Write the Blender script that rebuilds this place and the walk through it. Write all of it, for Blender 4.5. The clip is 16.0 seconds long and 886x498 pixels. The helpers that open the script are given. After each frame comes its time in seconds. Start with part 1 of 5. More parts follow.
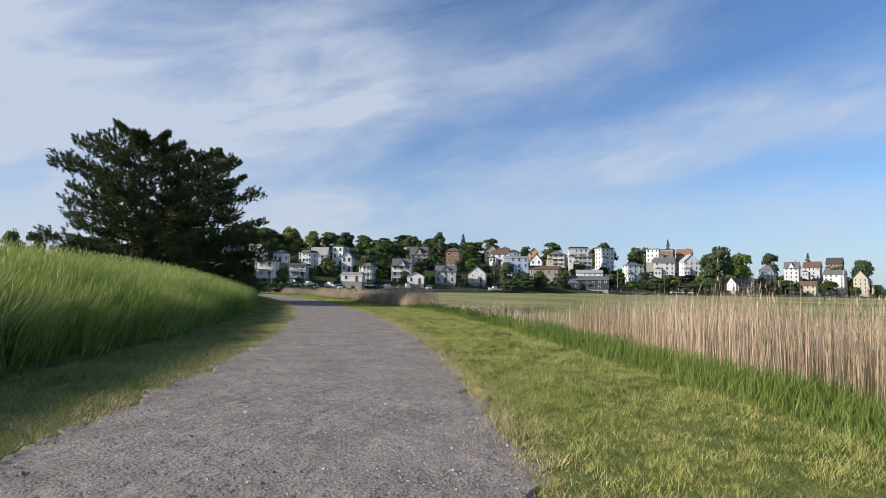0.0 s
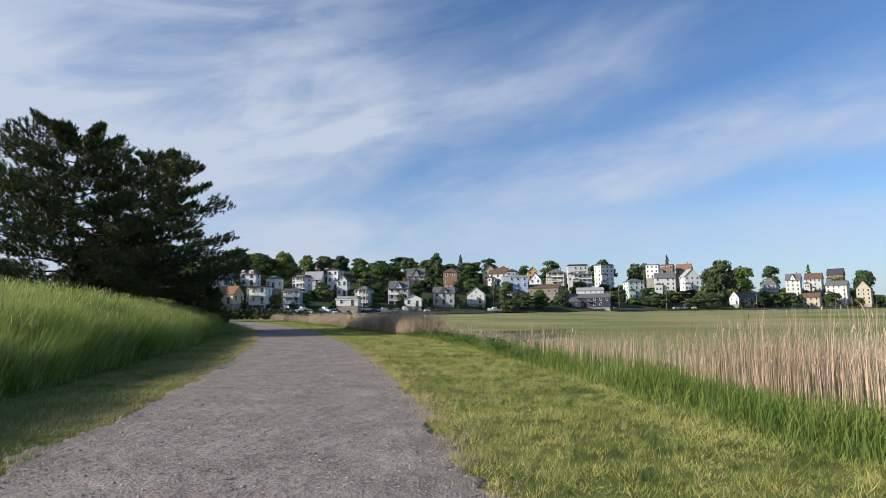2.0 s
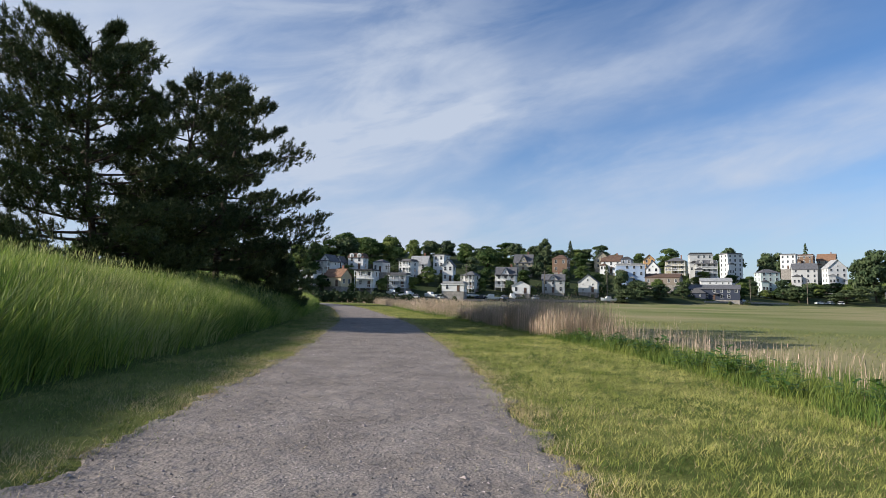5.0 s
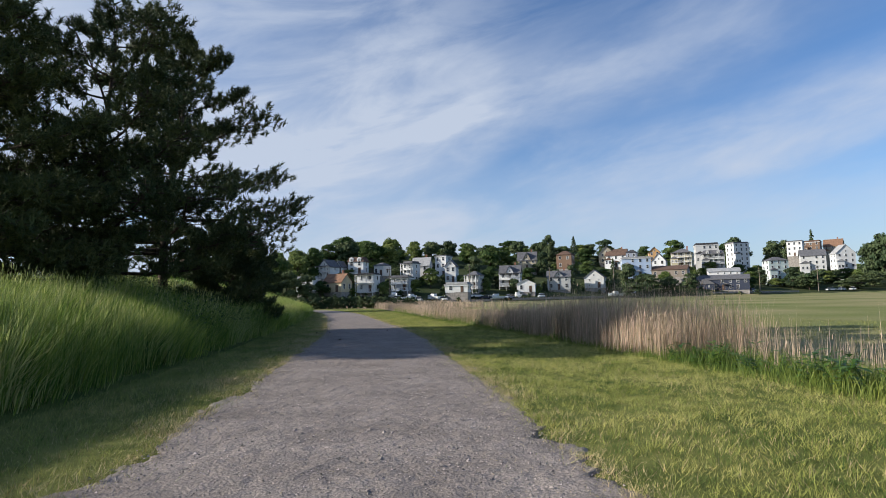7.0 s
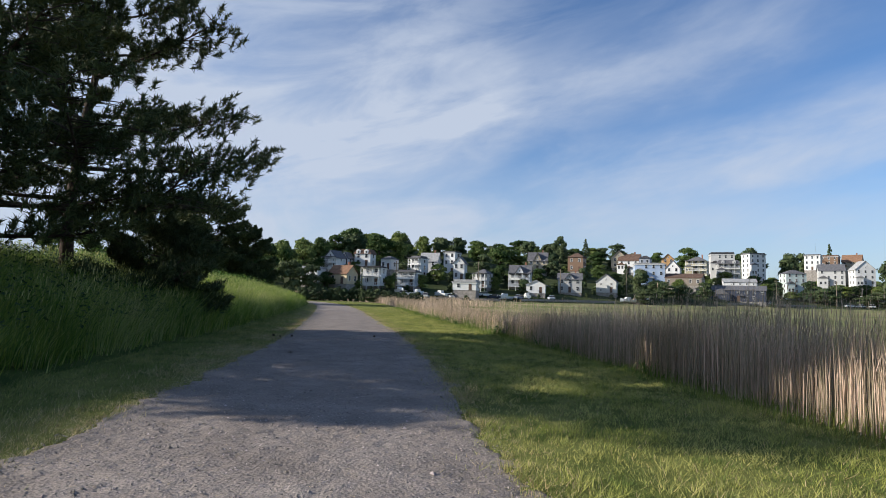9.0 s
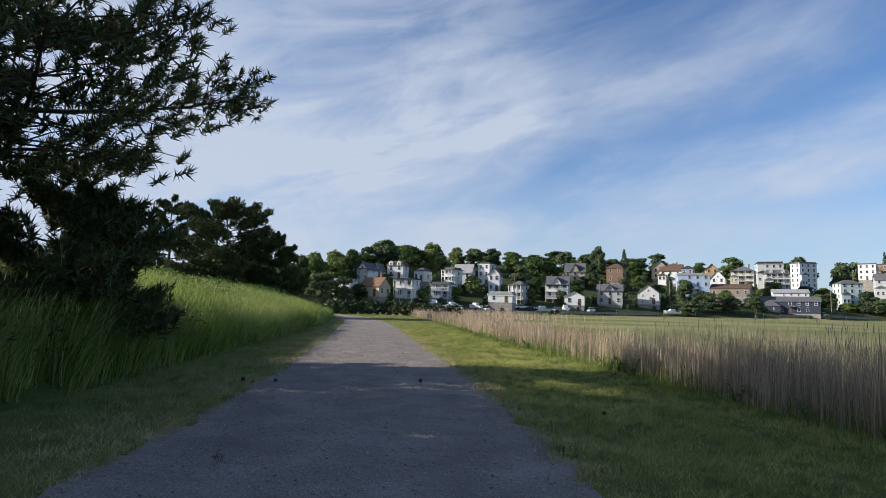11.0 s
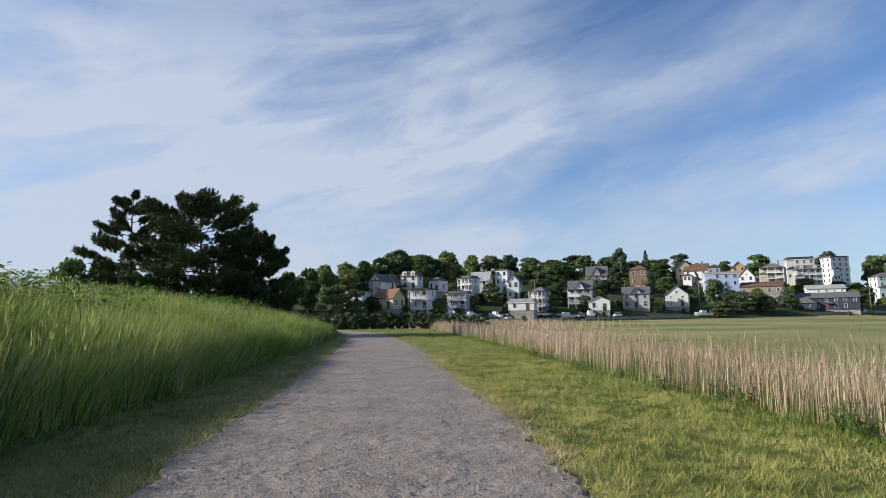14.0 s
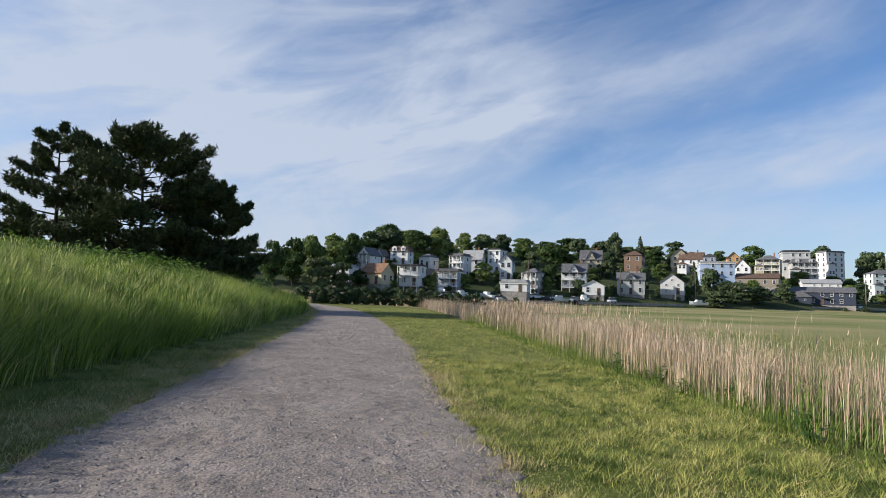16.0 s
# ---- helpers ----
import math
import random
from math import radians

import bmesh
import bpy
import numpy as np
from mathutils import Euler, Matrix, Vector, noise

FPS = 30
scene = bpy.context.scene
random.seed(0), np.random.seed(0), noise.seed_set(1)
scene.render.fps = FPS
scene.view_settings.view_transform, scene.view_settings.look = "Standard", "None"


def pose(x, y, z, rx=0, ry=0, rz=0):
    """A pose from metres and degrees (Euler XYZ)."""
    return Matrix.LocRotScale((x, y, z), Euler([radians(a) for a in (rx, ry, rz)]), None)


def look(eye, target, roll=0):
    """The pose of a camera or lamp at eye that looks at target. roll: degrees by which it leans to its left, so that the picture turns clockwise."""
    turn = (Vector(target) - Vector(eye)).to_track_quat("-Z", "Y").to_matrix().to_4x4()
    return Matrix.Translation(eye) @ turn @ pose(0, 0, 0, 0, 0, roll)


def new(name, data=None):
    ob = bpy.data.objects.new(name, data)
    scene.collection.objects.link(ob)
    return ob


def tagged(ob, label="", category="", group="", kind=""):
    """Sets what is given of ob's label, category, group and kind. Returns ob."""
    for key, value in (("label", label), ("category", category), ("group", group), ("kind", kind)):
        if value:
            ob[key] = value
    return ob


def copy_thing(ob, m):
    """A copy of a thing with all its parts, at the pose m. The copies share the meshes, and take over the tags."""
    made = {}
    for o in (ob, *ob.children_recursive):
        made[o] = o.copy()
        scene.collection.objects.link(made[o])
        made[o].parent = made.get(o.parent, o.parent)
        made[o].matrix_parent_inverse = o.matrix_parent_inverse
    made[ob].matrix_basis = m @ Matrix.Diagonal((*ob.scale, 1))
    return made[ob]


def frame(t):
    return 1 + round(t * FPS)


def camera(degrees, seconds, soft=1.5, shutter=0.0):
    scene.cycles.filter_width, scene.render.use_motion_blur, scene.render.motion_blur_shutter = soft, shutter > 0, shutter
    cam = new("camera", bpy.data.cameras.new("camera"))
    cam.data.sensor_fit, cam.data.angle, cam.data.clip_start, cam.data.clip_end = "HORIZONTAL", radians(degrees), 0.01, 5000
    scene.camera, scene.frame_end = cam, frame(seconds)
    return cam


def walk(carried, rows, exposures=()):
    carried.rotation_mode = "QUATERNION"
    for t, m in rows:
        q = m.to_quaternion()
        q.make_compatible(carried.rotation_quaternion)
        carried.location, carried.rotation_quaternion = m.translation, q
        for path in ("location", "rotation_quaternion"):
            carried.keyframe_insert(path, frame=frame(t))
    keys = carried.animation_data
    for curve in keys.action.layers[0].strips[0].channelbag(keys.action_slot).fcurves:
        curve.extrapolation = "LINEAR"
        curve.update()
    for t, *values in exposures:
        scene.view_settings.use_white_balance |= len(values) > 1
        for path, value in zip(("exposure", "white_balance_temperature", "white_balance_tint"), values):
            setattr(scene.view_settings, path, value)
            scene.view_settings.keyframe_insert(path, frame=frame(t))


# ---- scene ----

# ================= camera and walk =================
LENS = 75.0
cam = camera(LENS, 16.0, soft=0.7)
ROWS = []


def step(t, x, y, z, yaw, pitch, roll):
    ROWS.append((t, pose(x, y, z, 90 + pitch, 0, yaw) @ pose(0, 0, 0, 0, 0, roll)))


step(0.0, 0.000, -0.000, 0.841, 0.00, 3.99, 0.95)
step(0.5, -0.055, 1.266, 0.840, 0.12, 5.02, -0.11)
step(1.0, -0.109, 2.531, 0.839, 0.15, 5.10, -0.29)
step(1.5, -0.184, 3.794, 0.838, 0.00, 4.64, -0.33)
step(2.0, -0.256, 5.064, 0.838, -0.35, 6.16, -0.63)
step(2.5, -0.350, 6.345, 0.842, -0.52, 6.63, -0.01)
step(3.0, -0.521, 7.624, 0.840, 1.97, 6.14, 0.93)
step(3.5, -0.748, 8.900, 0.847, 3.33, 5.73, 0.67)
step(4.0, -0.988, 10.167, 0.845, 3.77, 5.79, 0.77)
step(4.5, -1.297, 11.429, 0.846, 8.19, 5.68, 1.48)
step(4.7, -1.436, 11.920, 0.847, 9.46, 4.86, 1.59)
step(6.8, -2.778, 16.948, 0.847, 10.80, 4.94, -1.64)
step(7.0, -2.878, 17.421, 0.848, 10.14, 5.00, -1.38)
step(7.5, -3.068, 18.588, 0.845, 9.75, 4.55, -0.89)
step(8.0, -3.247, 19.745, 0.837, 8.96, 4.83, -0.40)
step(8.2, -3.337, 20.208, 0.841, 8.99, 4.58, 0.25)
step(10.3, -4.833, 25.021, 0.848, 13.23, 5.25, 1.35)
step(10.5, -5.000, 25.495, 0.846, 13.32, 5.27, 1.24)
step(11.0, -5.462, 26.720, 0.834, 14.27, 5.88, 1.28)
step(11.5, -5.962, 27.972, 0.836, 14.93, 5.87, 1.16)
step(12.0, -6.475, 29.259, 0.833, 15.23, 6.27, 0.92)
step(12.5, -6.969, 30.564, 0.843, 15.81, 6.49, 0.56)
step(13.0, -7.453, 31.886, 0.842, 15.73, 7.15, 0.03)
step(13.5, -7.927, 33.234, 0.837, 15.89, 7.40, -0.19)
step(14.0, -8.367, 34.619, 0.841, 15.49, 6.94, -0.91)
step(14.5, -8.785, 36.014, 0.845, 14.81, 6.37, -0.55)
step(15.0, -9.190, 37.415, 0.843, 14.51, 6.24, -0.24)
step(15.5, -9.644, 38.825, 0.842, 14.32, 6.68, 0.56)
step(16.0, -10.150, 40.178, 0.842, 14.60, 4.79, 1.62)
walk(cam, ROWS)

# ================= world, sun =================
SUN_AZ = math.atan2(-0.958, -0.287)      # direction towards the sun, from +y clockwise
SUN_EL = radians(23.0)
world = bpy.data.worlds.new("world")
scene.world = world
world.use_nodes = True
wn, wl = world.node_tree.nodes, world.node_tree.links
wn.clear()


def wnode(kind, **inputs):
    n = wn.new(kind)
    for k, v in inputs.items():
        n.inputs[k].default_value = v
    return n


def wmath(op, a, b):
    n = wn.new("ShaderNodeMath")
    n.operation = op
    for i, v in enumerate((a, b)):
        if isinstance(v, (int, float)):
            n.inputs[i].default_value = v
        else:
            wl.new(v, n.inputs[i])
    return n.outputs[0]


sky = wn.new("ShaderNodeTexSky")
sky.sky_type = "NISHITA"
sky.sun_disc = False
sky.sun_elevation = SUN_EL
sky.sun_rotation = SUN_AZ
sky.air_density, sky.dust_density, sky.ozone_density = 1.0, 0.6, 2.2
coord = wn.new("ShaderNodeTexCoord")
sep = wn.new("ShaderNodeSeparateXYZ")
wl.new(coord.outputs["Generated"], sep.inputs[0])
DEG = 180 / math.pi
az = wmath("MULTIPLY", wmath("ARCTAN2", sep.outputs["X"], sep.outputs["Y"]), DEG)
el = wmath("MULTIPLY", wmath("ARCSINE", wmath("MAXIMUM", sep.outputs["Z"], 0.0), 0.0), DEG)


def cloud_noise(across, up, slope, detail, warp, offset):
    """Noise drawn out along the wind; across and up are its sizes in degrees."""
    c = wn.new("ShaderNodeCombineXYZ")
    wl.new(wmath("DIVIDE", az, across), c.inputs["X"])
    wl.new(wmath("DIVIDE", wmath("SUBTRACT", el, wmath("MULTIPLY", az, slope)), up), c.inputs["Y"])
    c.inputs["Z"].default_value = offset
    n = wnode("ShaderNodeTexNoise", Scale=1.0, Detail=detail, Roughness=0.56, Distortion=warp)
    wl.new(c.outputs[0], n.inputs["Vector"])
    return n.outputs["Fac"]


def ramp(value, lo, hi):
    n = wn.new("ShaderNodeMapRange")
    n.interpolation_type = "SMOOTHSTEP"
    n.inputs["From Min"].default_value, n.inputs["From Max"].default_value = lo, hi
    wl.new(value, n.inputs["Value"])
    return n.outputs["Result"]


def ridge(start_el, at_az, slope, half, az_in, el_in):
    """A soft bank of cirrus that rises along the sky."""
    off = wmath("SUBTRACT", el_in, wmath("ADD", wmath("MULTIPLY", wmath("SUBTRACT", az_in, at_az), slope), start_el))
    off = wmath("DIVIDE", off, half)
    return wmath("EXPONENT", wmath("MULTIPLY", wmath("MULTIPLY", off, off), -1.0), 0.0)


def times(a, b):
    return wmath("MULTIPLY", a, b)


def plus(a, b):
    return wmath("ADD", a, b)


sway_az = plus(az, times(wmath("SUBTRACT", cloud_noise(16, 6, 0.2, 5.0, 0.4, 1.7), 0.5), 22.0))
sway_el = plus(el, times(wmath("SUBTRACT", cloud_noise(18, 6, 0.15, 5.0, 0.3, 8.2), 0.5), 9.0))
streaks = ramp(cloud_noise(15, 5.0, 0.20, 8.0, 0.5, 4.4), 0.34, 0.68)
fibres = ramp(cloud_noise(7, 2.6, 0.24, 9.0, 0.5, 6.1), 0.25, 0.75)
west = ramp(sway_az, 0.0, -12.0)
mass = times(west, ridge(15.0, 0.0, 0.0, 9.5, az, sway_el))
bank_a = times(times(ridge(18.6, -4.7, 0.20, 3.2, az, sway_el), ramp(az, -14.0, -4.0)), ramp(sway_az, 32.0, 12.0))
bank_b = times(ridge(10.8, 2.7, 0.13, 2.8, az, sway_el), ramp(sway_az, -9.0, 8.0))
bank_c = times(ridge(7.0, 14.0, 0.02, 2.4, az, sway_el), ramp(sway_az, -6.0, 6.0))
wisps = times(streaks, plus(times(ramp(az, 16.0, -18.0), 0.34), 0.05))
haze = times(ramp(el, 12.0, 0.0), 0.55)
amount = plus(times(mass, 0.78), plus(times(bank_a, 0.56), plus(times(bank_b, 0.80), times(bank_c, 0.40))))
amount = plus(times(amount, plus(times(fibres, 0.32), plus(times(streaks, 0.22), 0.54))), plus(wisps, plus(haze, times(ramp(az, 12.0, -25.0), 0.10))))
amount = wmath("MINIMUM", wmath("MAXIMUM", amount, 0.0), 0.92)
tint = wn.new("ShaderNodeMix")
tint.data_type = "RGBA"
tint.blend_type = "MULTIPLY"
tint.inputs["Factor"].default_value = 1.0
tint.inputs["B"].default_value = (0.67, 0.88, 1.14, 1)
wl.new(sky.outputs[0], tint.inputs["A"])
mix = wn.new("ShaderNodeMix")
mix.data_type = "RGBA"
mix.inputs["B"].default_value = (4.3, 4.85, 5.85, 1)
wl.new(amount, mix.inputs["Factor"])
wl.new(tint.outputs["Result"], mix.inputs["A"])
back = wnode("ShaderNodeBackground", Strength=0.1)
wl.new(mix.outputs["Result"], back.inputs["Color"])
wout = wn.new("ShaderNodeOutputWorld")
wl.new(back.outputs[0], wout.inputs[0])

sun = new("sun", bpy.data.lights.new("sun", "SUN"))
sun.data.energy, sun.data.angle, sun.data.color = 5.0, radians(0.6), (1.0, 0.93, 0.82)
toward = Vector((math.sin(SUN_AZ) * math.cos(SUN_EL), math.cos(SUN_AZ) * math.cos(SUN_EL), math.sin(SUN_EL)))
sun.matrix_world = look(toward * 100, (0, 0, 0))
scene.view_settings.exposure = 0.40

# ================= materials =================


def mat(name, a, b=None, scale=8.0, rough=0.8, bump=0.0, bump_scale=60.0, island=0.0, per_object=0.0, metal=0.0, detail=6.0, through_light=0.0, fine=0.0, spec=0.3, lo=0.35, hi=0.65):
    """Two-tone procedural surface: noise between colours a and b, finer grain, bump, and variation per piece."""
    b = b or tuple(min(1, c * 1.25) for c in a)
    m = bpy.data.materials.new(name)
    m.use_nodes = True
    n, l = m.node_tree.nodes, m.node_tree.links
    p = n["Principled BSDF"]
    p.inputs["Roughness"].default_value = rough
    p.inputs["Metallic"].default_value = metal
    p.inputs["Specular IOR Level"].default_value = spec
    tc = n.new("ShaderNodeTexCoord")
    geo = n.new("ShaderNodeNewGeometry")
    noise_node = n.new("ShaderNodeTexNoise")
    noise_node.inputs["Scale"].default_value = scale
    noise_node.inputs["Detail"].default_value = detail
    l.new(geo.outputs["Position"], noise_node.inputs["Vector"])
    mr = n.new("ShaderNodeMapRange")
    mr.inputs["From Min"].default_value, mr.inputs["From Max"].default_value = lo, hi
    l.new(noise_node.outputs["Fac"], mr.inputs["Value"])
    mx = n.new("ShaderNodeMix")
    mx.data_type = "RGBA"
    mx.inputs["A"].default_value, mx.inputs["B"].default_value = (*a, 1), (*b, 1)
    l.new(mr.outputs[0], mx.inputs["Factor"])
    colour = mx.outputs["Result"]

    def vary(source, amount, colour):
        hsv = n.new("ShaderNodeHueSaturation")
        r = n.new("ShaderNodeMapRange")
        r.inputs["To Min"].default_value, r.inputs["To Max"].default_value = 1 - amount, 1 + amount
        l.new(source, r.inputs["Value"])
        l.new(r.outputs[0], hsv.inputs["Value"])
        r2 = n.new("ShaderNodeMapRange")
        r2.inputs["To Min"].default_value, r2.inputs["To Max"].default_value = 0.5 + amount * 0.06, 0.5 - amount * 0.06
        l.new(source, r2.inputs["Value"])
        l.new(r2.outputs[0], hsv.inputs["Hue"])
        l.new(colour, hsv.inputs["Color"])
        return hsv.outputs[0]

    if island:
        colour = vary(geo.outputs["Random Per Island"], island, colour)
    if per_object:
        info = n.new("ShaderNodeObjectInfo")
        colour = vary(info.outputs["Random"], per_object, colour)
    if fine:
        grain = n.new("ShaderNodeTexNoise")
        grain.inputs["Scale"].default_value = bump_scale * 1.7
        grain.inputs["Detail"].default_value = 4
        l.new(geo.outputs["Position"], grain.inputs["Vector"])
        colour = vary(grain.outputs["Fac"], fine, colour)
    l.new(colour, p.inputs["Base Color"])
    if bump:
        bn = n.new("ShaderNodeTexNoise")
        bn.inputs["Scale"].default_value, bn.inputs["Detail"].default_value = bump_scale, 8
        l.new(geo.outputs["Position"], bn.inputs["Vector"])
        bm_node = n.new("ShaderNodeBump")
        bm_node.inputs["Strength"].default_value = min(1.0, bump)
        bm_node.inputs["Distance"].default_value = 0.6 / bump_scale
        l.new(bn.outputs["Fac"], bm_node.inputs["Height"])
        l.new(bm_node.outputs[0], p.inputs["Normal"])
    if through_light:
        tr = n.new("ShaderNodeBsdfTranslucent")
        l.new(colour, tr.inputs["Color"])
        ms = n.new("ShaderNodeMixShader")
        ms.inputs[0].default_value = through_light
        l.new(p.outputs[0], ms.inputs[1])
        l.new(tr.outputs[0], ms.inputs[2])
        l.new(ms.outputs[0], n["Material Output"].inputs[0])
    return m


M = {
    "gravel": mat("gravel", (0.185, 0.158, 0.140), (0.305, 0.264, 0.235), 2.2, 0.95, 1.0, 55, fine=0.95, spec=0.12, lo=0.25, hi=0.75),
    "pebble": mat("pebble", (0.17, 0.147, 0.132), (0.35, 0.308, 0.285), 30, 0.9, island=0.6, spec=0.2),
    "turf": mat("turf", (0.09, 0.11, 0.027), (0.175, 0.18, 0.052), 1.1, 0.95, 0.8, 30, fine=0.4, spec=0.1),
    "marsh": mat("marsh", (0.145, 0.175, 0.05), (0.30, 0.26, 0.13), 0.05, 0.95, 0.5, 4, fine=0.3, spec=0.1, lo=0.38, hi=0.60),
    "hillside": mat("hillside", (0.030, 0.048, 0.016), (0.07, 0.08, 0.035), 0.08, 0.95, 0.5, 2, spec=0.1),
    "meadow_soil": mat("meadow_soil", (0.05, 0.075, 0.018), (0.10, 0.12, 0.03), 1.5, 0.95, 0.6, 20, spec=0.1),
    "lawn": mat("lawn_blades", (0.245, 0.285, 0.068), (0.47, 0.455, 0.15), 1.6, 0.75, island=0.38, through_light=0.3, spec=0.2),
    "lawn_dark": mat("lawn_tufts", (0.075, 0.125, 0.028), (0.16, 0.205, 0.055), 1.6, 0.75, island=0.35, through_light=0.3, spec=0.2),
    # lawn colours darkened to carry the shade that tall grass casts on the verge
    "verge": mat("verge_blades_shade_toned", (0.17, 0.225, 0.055), (0.36, 0.35, 0.12), 0.9, 0.75, island=0.35, through_light=0.3, spec=0.2),
    "meadow": mat("meadow_blades", (0.100, 0.180, 0.028), (0.24, 0.33, 0.066), 0.6, 0.6, island=0.6, through_light=0.48, spec=0.25),
    "seed": mat("meadow_seed", (0.28, 0.345, 0.10), (0.46, 0.46, 0.19), 0.8, 0.7, island=0.3, through_light=0.35, spec=0.2),
    "straw": mat("straw", (0.38, 0.30, 0.15), (0.52, 0.43, 0.24), 3, 0.7, island=0.3, spec=0.2),
    "reed": mat("reed_stalk", (0.33, 0.255, 0.17), (0.53, 0.42, 0.305), 0.7, 0.75, island=0.55, through_light=0.15, spec=0.15),
    "reed_green": mat("reed_leaf", (0.11, 0.175, 0.032), (0.20, 0.25, 0.055), 0.7, 0.6, island=0.35, through_light=0.35, spec=0.25),
    "marsh_blade": mat("marsh_blades", (0.15, 0.18, 0.05), (0.27, 0.24, 0.11), 0.12, 0.8, island=0.3, through_light=0.2, spec=0.15),
    "weed": mat("weed_leaf", (0.05, 0.115, 0.02), (0.10, 0.18, 0.03), 4, 0.5, island=0.3, through_light=0.3, spec=0.35),
    "crest": mat("crest_leaf", (0.085, 0.165, 0.026), (0.15, 0.245, 0.045), 1.5, 0.6, island=0.4, through_light=0.35, spec=0.25),
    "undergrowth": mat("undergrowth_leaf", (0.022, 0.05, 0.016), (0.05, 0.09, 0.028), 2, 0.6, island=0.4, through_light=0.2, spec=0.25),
    "needle": mat("pine_needles", (0.038, 0.060, 0.023), (0.094, 0.112, 0.038), 0.9, 0.65, island=0.4, spec=0.25),
    "needle_new": mat("pine_candles", (0.09, 0.105, 0.035), (0.13, 0.13, 0.05), 2, 0.65, island=0.3, spec=0.25),
    "bark": mat("pine_bark", (0.045, 0.035, 0.028), (0.11, 0.085, 0.07), 9, 0.95, 1.0, 25, spec=0.1),
    "cone": mat("cone_scales", (0.035, 0.022, 0.015), (0.09, 0.06, 0.04), 60, 0.85, 0.6, 120, spec=0.2),
    "leaf": mat("tree_leaves", (0.070, 0.120, 0.030), (0.135, 0.180, 0.055), 0.25, 0.65, island=0.35, per_object=0.45, through_light=0.3, spec=0.2),
    "leaf_dark": mat("conifer_leaves", (0.036, 0.064, 0.028), (0.075, 0.100, 0.042), 0.3, 0.7, island=0.35, per_object=0.25, spec=0.2),
    "leaf_grey": mat("shrub_leaves", (0.065, 0.095, 0.04), (0.11, 0.135, 0.06), 0.3, 0.7, island=0.3, per_object=0.25, through_light=0.2, spec=0.2),
    "glass": mat("window_glass", (0.02, 0.025, 0.03), (0.05, 0.055, 0.065), 0.5, 0.12, spec=0.6, per_object=0.5),
    "trim": mat("white_trim", (0.60, 0.60, 0.59), (0.70, 0.70, 0.69), 2, 0.6),
    "stone": mat("foundation_stone", (0.22, 0.20, 0.18), (0.36, 0.33, 0.30), 1.5, 0.9, 0.6, 6),
    "chimney": mat("chimney_brick", (0.22, 0.10, 0.07), (0.32, 0.16, 0.11), 4, 0.9, 0.5, 12),
    "wood": mat("weathered_wood", (0.16, 0.13, 0.10), (0.28, 0.24, 0.19), 3, 0.9, 0.4, 15),
    "rubber": mat("tyre_rubber", (0.02, 0.02, 0.02), (0.04, 0.04, 0.04), 5, 0.9),
    "hull": mat("boat_paint", (0.72, 0.72, 0.70), (0.82, 0.82, 0.80), 2, 0.35),
}
WALLS = {
    "white": (0.72, 0.72, 0.71), "pale": (0.55, 0.55, 0.54), "cream": (0.60, 0.50, 0.34), "grey": (0.46, 0.46, 0.45), "slate": (0.36, 0.40, 0.46),
    "tan": (0.46, 0.40, 0.30), "brown": (0.20, 0.13, 0.09), "blue": (0.42, 0.52, 0.68), "bluegrey": (0.26, 0.29, 0.36), "orange": (0.62, 0.36, 0.16),
    "taupe": (0.26, 0.22, 0.18), "olive": (0.42, 0.38, 0.26), "navy": (0.045, 0.055, 0.085), "mint": (0.56, 0.64, 0.61),
}
for key, rgb in WALLS.items():
    M["wall_" + key] = mat("siding_" + key, tuple(c * 0.9 for c in rgb), rgb, 0.7, 0.75, 0.15, 5, spec=0.25)
ROOFS = {"dark": (0.06, 0.06, 0.065), "grey": (0.13, 0.13, 0.14), "brown": (0.13, 0.085, 0.065), "terracotta": (0.22, 0.13, 0.085), "light": (0.34, 0.34, 0.34)}
for key, rgb in ROOFS.items():
    M["roof_" + key] = mat("shingles_" + key, tuple(c * 0.8 for c in rgb), tuple(min(1, c * 1.2) for c in rgb), 1.2, 0.9, 0.5, 8, fine=0.3, spec=0.15)

# ================= helpers for meshes =================
RNG = np.random.default_rng(7)


def tri_mesh(name, verts, tris, materials, index=None, smooth=False):
    """One object from arrays of vertices and triangles."""
    me = bpy.data.meshes.new(name)
    verts = np.asarray(verts, np.float32)
    tris = np.asarray(tris, np.int32)
    me.vertices.add(len(verts))
    me.vertices.foreach_set("co", verts.ravel())
    me.loops.add(tris.size)
    me.loops.foreach_set("vertex_index", tris.ravel())
    me.polygons.add(len(tris))
    me.polygons.foreach_set("loop_start", np.arange(0, tris.size, 3, dtype=np.int32))
    for m in materials:
        me.materials.append(m)
    if index is not None:
        me.polygons.foreach_set("material_index", np.asarray(index, np.int32))
    me.polygons.foreach_set("use_smooth", np.full(len(tris), smooth))
    me.update(calc_edges=True)
    return new(name, me)


def part(name, bm, material, parent, label=""):
    """Links a bmesh as one mesh object under a thing or a part."""
    me = bpy.data.meshes.new(name)
    bm.to_mesh(me)
    bm.free()
    me.materials.append(material)
    ob = new(name, me)
    ob.parent = parent
    return tagged(ob, label)


def shared(name, me, parent, m):
    ob = new(name, me)
    ob.parent = parent
    ob.matrix_local = m
    return ob


